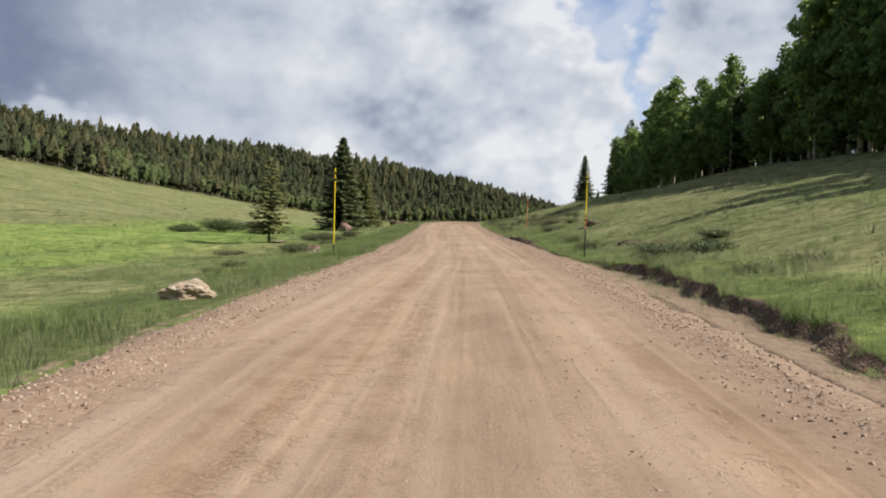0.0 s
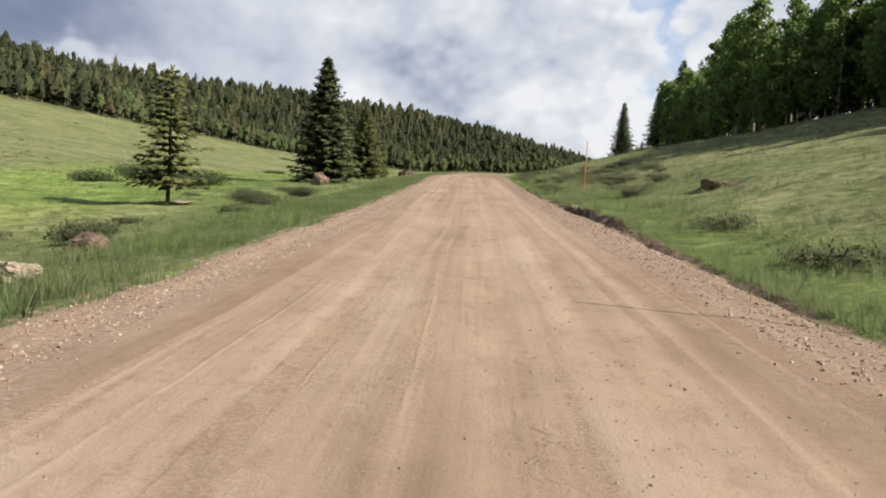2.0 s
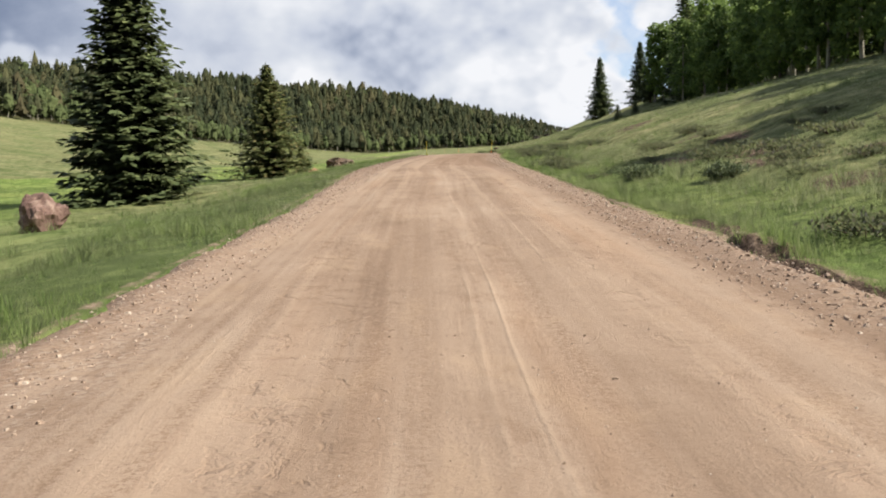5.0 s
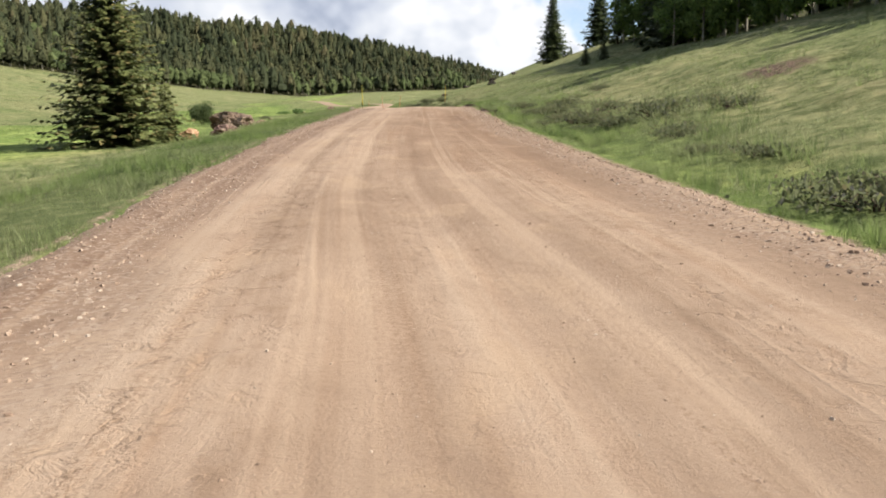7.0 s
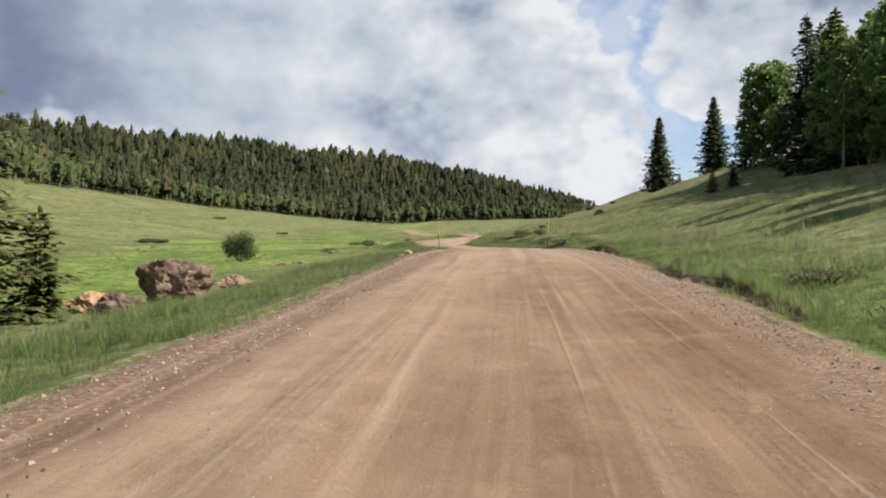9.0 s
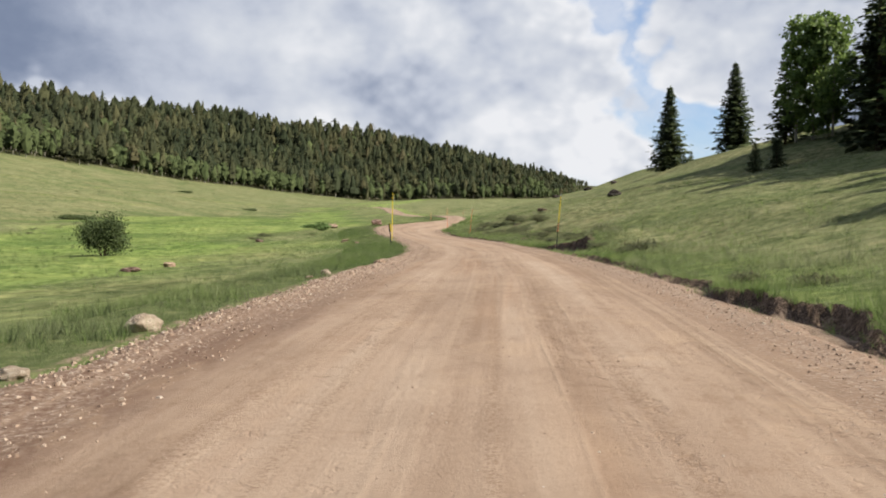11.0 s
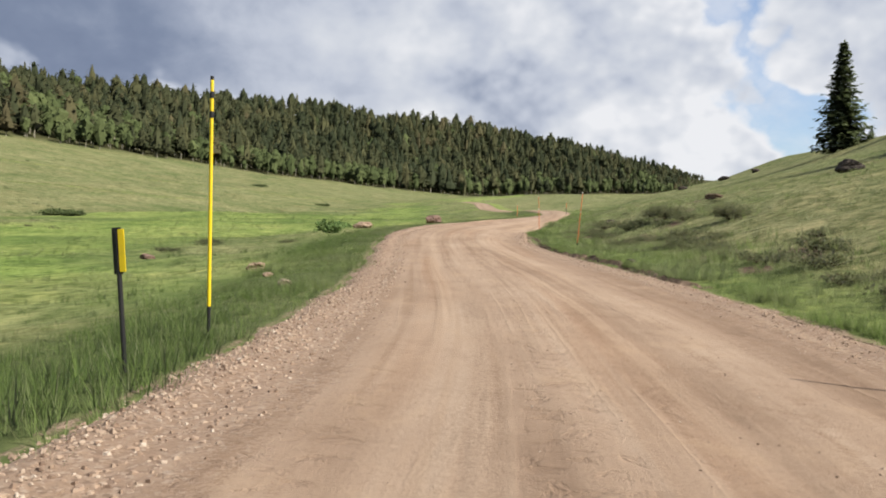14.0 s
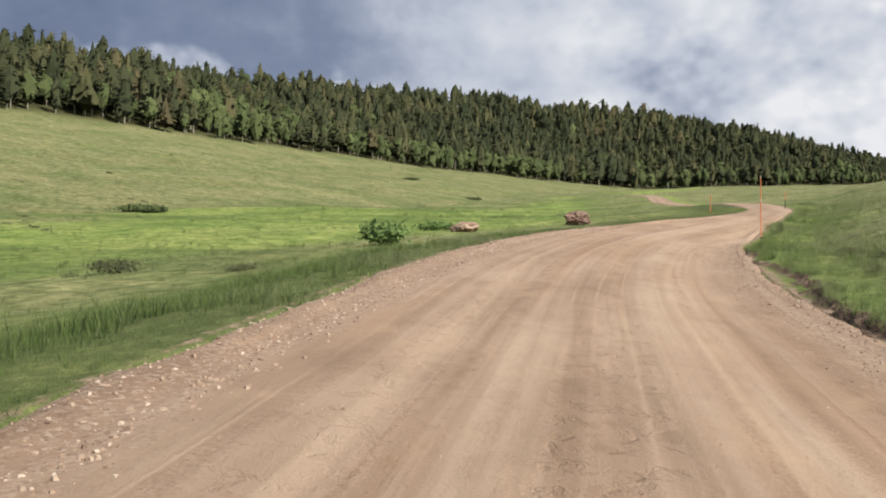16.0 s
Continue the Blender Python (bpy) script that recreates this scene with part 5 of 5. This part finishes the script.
ROCKS = [
    (-14.0, 88.3, (0.72, 0.65, 1.0), ROCK_RED, "angular reddish boulder in the grass beside the spruce", 3),
    (-13.7, 144.6, (1.55, 1.3, 1.5), ROCK_BROWN, "large dark brown craggy lichen-covered boulder in the grass", 4),
    (-12.0, 145.6, (0.55, 0.5, 0.5), ROCK_TAN, "tan rock beside the dark boulder", 5),
    (-11.2, 144.0, (0.35, 0.4, 0.3), ROCK_TAN, "small rough rock beside the dark boulder", 16),
    (-16.1, 143.2, (0.78, 0.6, 0.62), ROCK_ORANGE, "orange-tan split rock in the meadow grass", 6),
    (-12.9, 138.5, (0.78, 0.5, 0.58), ROCK_RED, "grey-red flat rock in the meadow grass", 7),
    (-4.95, 14.2, (0.52, 0.40, 0.30), ROCK_PALE, "pale flat-topped stone in the verge grass", 8),
    (-6.9, 34.7, (0.22, 0.18, 0.16), ROCK_PALE, "small pale stone in the grass", 9),
    (-15.6, 64.6, (0.7, 0.4, 0.15), ROCK_PALE, "flat pale stone below the thin spruce", 12),
    (-6.55, 153.6, (0.27, 0.21, 0.22), ROCK_PALE, "squarish pale rock on the road's edge", 13),
    (-6.55, 150.6, (0.20, 0.16, 0.12), ROCK_PALE, "pale rock in the verge grass", 14),
    (-5.35, 169.6, (0.20, 0.16, 0.16), ROCK_TAN, "tan stone on the gravel edge", 17),
    (-5.4, 171.4, (0.15, 0.14, 0.14), ROCK_PALE, "pale stone on the gravel edge", 18),
    (-22.0, 256.5, (0.9, 0.65, 0.56), ROCK_TAN, "low tan rock in the meadow", 19),
    (-16.4, 261.8, (1.05, 0.8, 0.74), ROCK_RED, "weathered pinkish-grey boulder at the road's bend", 20),
    (13.7, 238.0, (1.05, 0.75, 0.7), ROCK_DARK, "dark rock on the grassy hillside", 21),
    (6.9, 37.6, (0.5, 0.32, 0.3), ROCK_DARK, "dark rock in the scraped earth", 24),
    (-9.2, 201.8, (0.2, 0.15, 0.14), ROCK_PALE, "pale stone in the grass", 25),
    (-6.05, 163.9, (0.20, 0.16, 0.15), ROCK_PALE, "pale block of stone on the gravel edge", 42),
    (-6.3, 163.0, (0.12, 0.1, 0.08), ROCK_TAN, "tan stone beside the pale block", 43),
    (-5.55, 166.4, (0.10, 0.09, 0.08), ROCK_TAN, "tan pointed stone on the gravel edge", 44),
    (-11.3, 206.1, (0.2, 0.16, 0.13), ROCK_TAN, "pale stone in the sedge", 45),
    (-12.6, 208.4, (0.46, 0.32, 0.24), ROCK_TAN, "grey-tan weathered stone in the dark sedge", 28),
    (-22.4, 219.4, (0.40, 0.3, 0.24), ROCK_RED, "reddish stone in the wet meadow", 29),
    (-19.0, 187.6, (0.42, 0.32, 0.3), ROCK_TAN, "tan stone in the wet meadow", 30),
    (-20.2, 185.4, (0.62, 0.42, 0.22), ROCK_RED, "flat reddish stone in the wet meadow", 31),
    (-1.0, 210.9, (0.22, 0.16, 0.13), ROCK_DARK, "dark stone at the foot of the grassy bank", 32),
    (32.3, 395.2, (1.5, 1.1, 0.8), ROCK_DARK, "dark outcrop on the crest of the hill", 33),
    (41.3, 403.4, (1.2, 1.0, 1.0), ROCK_DARK, "dark outcrop on the crest of the hill", 34),
    (23.1, 400.3, (1.8, 1.2, 0.7), ROCK_DARK, "low dark outcrop on the crest of the hill", 35),
    (5.2, 234.6, (0.5, 0.38, 0.3), ROCK_BROWN, "dark rock on the grassy hillside", 36),
    (-0.8, 235.6, (0.40, 0.32, 0.36), ROCK_DARK, "dark stone on the bank", 37),
    (8.4, 59.3, (0.75, 0.5, 0.35), ROCK_BROWN, "dark rock in the scraped earth of the bank", 38),
    (-8.2, 41.4, (0.42, 0.3, 0.38), ROCK_BROWN, "rough brown stone in the grass", 39),
    (-7.1, 37.2, (0.5, 0.34, 0.26), ROCK_PALE, "pale flat stone in the grass", 40),
]
for x, y, size, mat, label, seed in ROCKS:
    make_rock(x, y, size, mat, label, seed, detail=4 if max(size) > 0.4 else 3, sink=0.35, turn=seed * 1.3)


def make_gravel():
    """Loose stones: windrows along both edges, a few on the road."""
    r = np.random.default_rng(12)
    temps = []
    cube = np.array([(x, y, z) for x in (-1, 1) for y in (-1, 1) for z in (-1, 1)], float)
    quads = np.array([(0, 1, 3, 2), (4, 6, 7, 5), (0, 4, 5, 1), (2, 3, 7, 6), (1, 5, 7, 3)])
    for k in range(7):
        v = cube * r.uniform(0.5, 0.9, (8, 3)) + r.uniform(-0.22, 0.22, (8, 3))
        v[1::2, :2] *= 0.58
        temps.append((v, quads))
    # (from, to, how many, across: middle and spread in half widths, size: least, more, how rare the large ones are)
    runs = [(2, 245, 6500, -0.97, 0.075, 0.006, 0.017, 3.0), (150, 200, 8500, -0.95, 0.07, 0.007, 0.020, 2.4), (156, 182, 5500, -0.90, 0.12, 0.006, 0.018, 2.8), (2, 60, 3000, -0.93, 0.06, 0.006, 0.015, 3.0),
            (92, 160, 2500, -0.76, 0.06, 0.006, 0.016, 3.0), (2, 90, 12000, 0.88, 0.085, 0.007, 0.018, 2.4), (2, 245, 12000, 0.86, 0.09, 0.005, 0.010, 2.0), (90, 245, 9000, 0.91, 0.07, 0.007, 0.017, 2.6), (2, 40, 3500, 0.36, 0.10, 0.004, 0.009, 2.6),
            (100, 245, 3000, 0.66, 0.11, 0.004, 0.008, 3.0), (2, 245, 6000, 0.0, 0.42, 0.004, 0.009, 3.5), (180, 245, 2500, -0.95, 0.07, 0.006, 0.017, 2.8),
            (2, 92, 6500, -0.83, 0.05, 0.006, 0.017, 2.2), (2, 92, 3500, -0.92, 0.06, 0.006, 0.016, 2.6), (182, 245, 5000, -0.81, 0.05, 0.007, 0.018, 2.2), (2, 110, 5000, 1.04, 0.05, 0.006, 0.016, 2.5)]
    chips = [(2, 245, 11000, 0.80, 0.13, 0.0035, 0.007, 2.5), (2, 245, 8000, -0.84, 0.13, 0.0035, 0.007, 2.5), (2, 245, 15000, 0.15, 0.4, 0.0035, 0.008, 2.8), (92, 160, 3500, -0.86, 0.08, 0.005, 0.016, 3.0)]
    runs = runs + chips
    y = np.concatenate([r.uniform(a, b, k) for a, b, k, *_ in runs])
    w = (right(y) - left(y)) / 2
    q = np.concatenate([np.clip(r.normal(m, s, k), -1.14, 1.14) for _, _, k, m, s, *_ in runs])
    size = np.concatenate([lo + up * r.uniform(0, 1, k) ** p for _, _, k, _, _, lo, up, p in runs])
    order = np.argsort(size < 0.012, kind="stable")
    y, w, q, size = y[order], w[order], q[order], size[order]
    many = int((size >= 0.012).sum())
    d = q * w
    x = (left(y) + right(y)) / 2 + d
    z = np.maximum(road_height(d, y, w), height(x, y) - 0.02) + size * 0.3
    pieces, chip = [], []
    for k, (v, f) in enumerate(temps):
        at = np.arange(k, many, 7)
        shape = size[at, None] * r.uniform(0.6, 1.4, (len(at), 3)) * np.array([1.3, 1.1, 0.62])
        pieces.append(spread(v, f, np.stack([x, y, z], 1)[at], r.uniform(0, 6.28, len(at)), shape))
    for k in range(5):
        at = np.arange(many + k, len(x), 5)
        v = np.array([(1, 0.2, -0.6), (-0.2, 1, -0.6), (-1, -0.3, -0.6), (0.3, -1, -0.6), (0.1, 0.05, 0.75)]) * r.uniform(0.7, 1.2, (5, 3))
        tri = np.array([(0, 1, 4), (1, 2, 4), (2, 3, 4), (3, 0, 4)])
        shape = size[at, None] * r.uniform(0.6, 1.4, (len(at), 3)) * np.array([1.3, 1.05, 0.75])
        chip.append(spread(v, tri, np.stack([x, y, z], 1)[at], r.uniform(0, 6.28, len(at)), shape))
    v, f = joined(chip)
    tagged(new("fine_gravel", solid("fine_gravel", v, f, GRAVEL)), "fine loose chippings strewn over the road", "gravel", kind="stuff")
    v, f = joined(pieces)
    tagged(new("loose_gravel", solid("loose_gravel", v, f, GRAVEL)), "loose reddish gravel along the road's edges", "gravel", kind="stuff")


make_gravel()


# ---- bushes ----
def make_bush(name, x, y, wide, tall, leaves, mat, label, seed, leaf=0.12, group="", slim=0.3, rise=0.5):
    r = np.random.default_rng(seed)
    ob = new(name)
    stems, tips = [], []
    for k in range(16):
        a = r.uniform(0, 6.28)
        reach = wide * 0.5 * r.uniform(0.35, 0.95)
        top = np.array([math.cos(a) * reach, math.sin(a) * reach, tall * r.uniform(0.45, 0.95) * (1 - 0.35 * (2 * reach / wide) ** 2)])
        stems.append(tube([(0.1 * math.cos(a), 0.1 * math.sin(a), -0.1), top * np.array([0.4, 0.4, 0.45]), top * 0.8], [0.022, 0.014, 0.005], 4))
        tips.append(top)
    tips = np.array(tips)
    n = leaves
    base = tips[r.integers(0, 16, n)] * r.uniform(0.55, 1.0, (n, 1)) + r.normal(size=(n, 3)) * np.array([wide * 0.13, wide * 0.13, tall * 0.12])
    base[:, 2] = np.abs(base[:, 2])
    way = unit(r.normal(size=(n, 3)) + np.array([0, 0, rise]))
    side = unit(np.cross(way, r.normal(size=(n, 3))))
    sv, sf = joined(stems)
    part("woody_base", solid("woody_base", sv, sf, SPRUCE_BARK, True), ob)
    lv, lf = kites(base, way, side, leaf * r.uniform(0.7, 1.4, n), leaf * slim * r.uniform(0.7, 1.3, n))
    part("foliage", solid("foliage", lv, lf, mat), ob)
    stand(ob, x, y, r.uniform(0, 6.28))
    return tagged(ob, label, "bush", group)


make_bush("willow_bush", -28.1, 199.5, 3.1, 3.1, 9000, WILLOW_LEAVES, "round grey-green willow bush alone in the meadow", 1, 0.15)
make_bush("broadleaf_plant", -21.0, 243.0, 1.9, 1.1, 900, BROAD_LEAVES, "clump of broad pale green leaves in the meadow", 2, 0.26)
make_bush("broadleaf_plant", -26.0, 262.0, 2.6, 0.6, 700, BROAD_LEAVES, "low patch of broad green leaves in the meadow", 3, 0.26)
for k, (x, y, w, h, mat, kind, label) in enumerate((
        (-23.4, 87.2, 4.6, 1.5, WILLOW_LEAVES, "willow_bush", "dense dark willow bush in the wet meadow"),
        (-26.8, 86.0, 4.6, 1.5, WILLOW_LEAVES, "willow_bush", "dense dark willow bush in the wet meadow"),
        (-30.2, 84.5, 3.0, 1.0, WILLOW_LEAVES, "willow_bush", "low willow bush in the wet meadow"),
        (6.9, 30.4, 1.9, 0.5, NEEDLES, "juniper_bush", "low sprawling juniper on the bank"),
        (7.3, 26.0, 1.7, 0.5, NEEDLES, "juniper_bush", "low sprawling juniper on the bank"),
        (9.4, 32.5, 1.4, 0.45, NEEDLES, "juniper_bush", "low sprawling juniper on the bank"),
        (5.6, 61.5, 0.9, 0.45, DARK_SAGE, "sage_bush", "grey twiggy sagebrush on the bank"),
        (7.0, 73.0, 1.1, 0.45, DARK_SAGE, "sage_bush", "grey twiggy sagebrush on the bank"),
        (4.2, 84.5, 0.9, 0.45, NEEDLES, "juniper_bush", "small dark juniper on the bank"),
        (3.0, 88.0, 1.2, 0.5, NEEDLES, "juniper_bush", "small dark juniper on the bank"),
        (5.2, 190.5, 2.2, 0.8, DARK_SAGE, "sage_bush", "dark sagebrush over the eroded hollow"),
        (4.0, 222.0, 1.8, 0.8, DARK_SAGE, "sage_bush", "grey sagebrush on the bank"),
        (2.0, 229.0, 2.2, 0.9, DARK_SAGE, "sage_bush", "grey sagebrush on the bank"),
        (-11.0, 62.0, 2.2, 0.7, DARK_SAGE, "sage_bush", "brown-grey shrubs in the wet meadow"),
        (-13.5, 70.0, 2.4, 0.7, DARK_SAGE, "sage_bush", "brown-grey shrubs in the wet meadow"),
        (-10.2, 67.5, 1.8, 0.6, DARK_SAGE, "sage_bush", "brown-grey shrubs in the wet meadow"),
        (-9.5, 44.0, 1.6, 0.6, DARK_SAGE, "sage_bush", "brown-grey shrubs in the meadow"))):
    make_bush(kind, x, y, w, h, int((1600 if kind == "willow_bush" else 2400) * w), mat, label, 20 + k, 0.12 if kind == "willow_bush" else 0.08, "roadside shrubs", 0.3 if kind == "willow_bush" else 0.2, 0.5 if kind == "willow_bush" else 0.9)


def sage_bushes():
    """Dark twiggy sagebrush on the banks and in the wet meadow, from four grown shapes."""
    kinds = [make_bush("sage_bush", 0, 0, 1.9, (0.50, 0.58, 0.42, 0.52)[k], 1000, DARK_SAGE, "dark twiggy sagebrush in the roadside grass", 60 + k, 0.10, "sagebrush along the road", 0.24, 0.9) for k in range(4)]
    places = [(5.5, 95.6), (6.5, 92.3), (6.6, 87.4), (6.6, 82.7), (6.4, 77.1), (2.8, 75.0), (3.3, 73.5), (4.2, 92.1), (2.2, 91.0), (4.5, 125), (4.6, 121.2), (3.1, 119.5), (2.9, 115.3), (3.0, 123.6), (3.0, 131.9)]
    places += [(0.6, 229.4), (1.3, 217.5), (1.7, 209.4), (2.0, 205.8), (2.6, 201.5), (2.9, 198.9), (-1.0, 233.8), (1.1, 247.8), (1.6, 233.5), (1.5, 227), (2.6, 226.5), (1.9, 220.2), (0.5, 215.2), (1.3, 213.6), (0.0, 229.8), (4.3, 179.1), (4.7, 177.4)]
    places += [(7.6, 18.4), (6.1, 18.2), (5.5, 23.7), (7.6, 39.5), (7.9, 32.2), (5.4, 40.6), (5.9, 39.9), (6.5, 65.4), (5.7, 47.2), (3.3, 160.4), (3.9, 184.5), (4.1, 158.8), (5.1, 232.5), (4.6, 190.6)]
    places += [(-9.5, 32.6), (-9.1, 28.5), (-10.1, 56.2), (-14.4, 71), (-15.4, 76.5), (-14.7, 80.3), (-13.9, 46.2), (-9.7, 59.1), (-18.2, 73.1), (-11.8, 50.9), (-24.2, 224.9), (-25.0, 231.6), (-19.8, 231.0)]
    r = np.random.default_rng(8)
    for lo, hi, near, far, count in ((196, 238, 2.6, 6.2, 30), (68, 100, 3.8, 8.5, 34), (97, 128, 1.2, 3.0, 18), (112, 134, 2.8, 6.0, 8)):
        for k in range(count):
            y = r.uniform(lo, hi)
            places.append((float(right(y)) + r.uniform(near, far), y))
    for n, (x, y) in enumerate(places):
        ob = kinds[n] if n < 4 else copy_thing(kinds[n % 4], pose(0, 0, 0))
        stand(ob, x, y, r.uniform(0, 6.28), 0.45 + 0.6 * r.uniform() ** 1.6)
    for k, (x, y, w) in enumerate(((-75, 289, 4.5), (-71.5, 287.5, 2.6), (-80, 426, 4.5), (-120, 474, 5.0))):
        make_bush("willow_bush", x, y, w, 0.8, 1500, WILLOW_LEAVES, "dark low willow thicket in the meadow", 70 + k, 0.3, "low willows")


sage_bushes()


# ---- marker poles ----
def band(name, z0, z1, rad, mat, parent, label=""):
    bm = bmesh.new()
    bmesh.ops.create_cone(bm, cap_ends=True, segments=12, radius1=rad, radius2=rad * 0.98, depth=z1 - z0)
    bmesh.ops.bevel(bm, geom=[e for e in bm.edges if abs(e.verts[0].co.z - e.verts[1].co.z) < 1e-5], offset=min(0.004, (z1 - z0) * 0.2), segments=1, affect="EDGES")
    bmesh.ops.translate(bm, verts=bm.verts, vec=(0, 0, (z0 + z1) / 2))
    me = bpy.data.meshes.new(name)
    bm.to_mesh(me)
    bm.free()
    me.materials.append(mat)
    return part(name, me, parent, label)


def make_pole(x, y, top, bands, label, lean=(0.0, 0.0), rad=0.024):
    """bands: from the ground up, (share of the height where it ends, material, name)."""
    ob = new("marker_pole")
    g = on_ground(x, y, 0.0)
    tall, z = top - g, -0.25
    for share, mat, name in bands:
        band(name, z, tall * share, rad + (0.006 if name == "stripe" else 0), mat, ob)
        z = tall * share
    ob.matrix_basis = Matrix.LocRotScale((x, y, g), Euler((radians(lean[1]), radians(lean[0]), 0)), None)
    return tagged(ob, label, "marker pole", "snow poles along the road")


plain = [(0.12, BLACK, "lower_rod"), (0.84, YELLOW, "upper_rod"), (0.865, BLACK, "stripe"), (0.915, YELLOW, "rod_piece"), (0.94, BLACK, "stripe"), (0.985, YELLOW, "rod_piece"), (1.0, BLACK, "tip")]
striped = [(0.335, BLACK, "lower_rod"), (0.365, ORANGE, "stripe"), (0.388, BLACK, "rod_piece"), (0.418, ORANGE, "stripe"), (0.44, BLACK, "rod_piece"), (0.468, ORANGE, "stripe"), (0.488, BLACK, "rod_piece"), (0.84, YELLOW, "upper_rod"), (0.86, BLACK, "stripe"), (0.895, YELLOW, "rod_piece"), (0.92, BLACK, "stripe"), (0.96, YELLOW, "rod_piece"), (0.975, BLACK, "stripe"), (1.0, WHITE_REFLECTOR, "tip")]
orange = [(0.06, BLACK, "lower_rod"), (0.62, ORANGE, "upper_rod"), (0.64, WHITE_REFLECTOR, "stripe"), (0.97, ORANGE, "rod_piece"), (1.0, WHITE_REFLECTOR, "tip")]
make_pole(-5.73, 33.3, 5.47, plain, "yellow snow pole with a black foot beside the road", (-0.5, 0))
make_pole(4.63, 34.7, 5.69, striped, "yellow and black snow pole with orange bands", (0.6, 0))
make_pole(4.42, 70.7, 7.65, orange, "thin orange snow pole with a black foot", (1.2, 0), 0.022)
make_pole(-7.40, 194.1, 14.26, plain, "yellow snow pole with a black foot in the grass", (0, 0))
make_pole(2.50, 191.4, 14.07, striped, "leaning yellow and black snow pole with orange bands", (4.0, 0))
make_pole(-2.74, 225.7, 14.69, orange, "leaning orange snow pole beside the bend", (5.0, 0), 0.020)
make_pole(-5.70, 248.3, 15.72, orange, "orange snow pole at the bend", (-2.0, 0), 0.020)
make_pole(-8.9, 268.0, 15.9, orange, "thin orange snow pole beyond the bend", (0, 0), 0.022)
make_pole(-4.1, 277.0, 16.6, [(0.5, BLACK, "lower_rod"), (0.97, ORANGE, "upper_rod"), (1.0, WHITE_REFLECTOR, "tip")], "short snow pole with a black lower half beyond the bend", (0, 0), 0.024)


def make_post(x, y, tall):
    """The black delineator post with a yellow plate."""
    ob = new("delineator_post")
    band("post", -0.3, tall, 0.026, BLACK, ob)
    for name, mat, w, d, z0, z1, dx, dy in (("plate", YELLOW, 0.07, 0.012, tall - 0.42, tall + 0.02, 0.055, -0.02), ("backing", BLACK, 0.10, 0.02, tall - 0.44, tall + 0.04, -0.005, 0.0)):
        bm = bmesh.new()
        bmesh.ops.create_cube(bm, size=1.0)
        bmesh.ops.scale(bm, verts=bm.verts, vec=(w, d, z1 - z0))
        bmesh.ops.bevel(bm, geom=list(bm.edges), offset=0.004, segments=2, affect="EDGES")
        bmesh.ops.translate(bm, verts=bm.verts, vec=(dx, dy, (z0 + z1) / 2))
        me = bpy.data.meshes.new(name)
        bm.to_mesh(me)
        bm.free()
        me.materials.append(mat)
        part(name, me, ob)
    ob.matrix_basis = Matrix.LocRotScale((x, y, on_ground(x, y, 0)), Euler((0, radians(-4.5), 0)), None)
    tagged(ob, "black post with a yellow marker plate in the grass", "road marker")


make_post(-7.22, 191.8, 1.45)
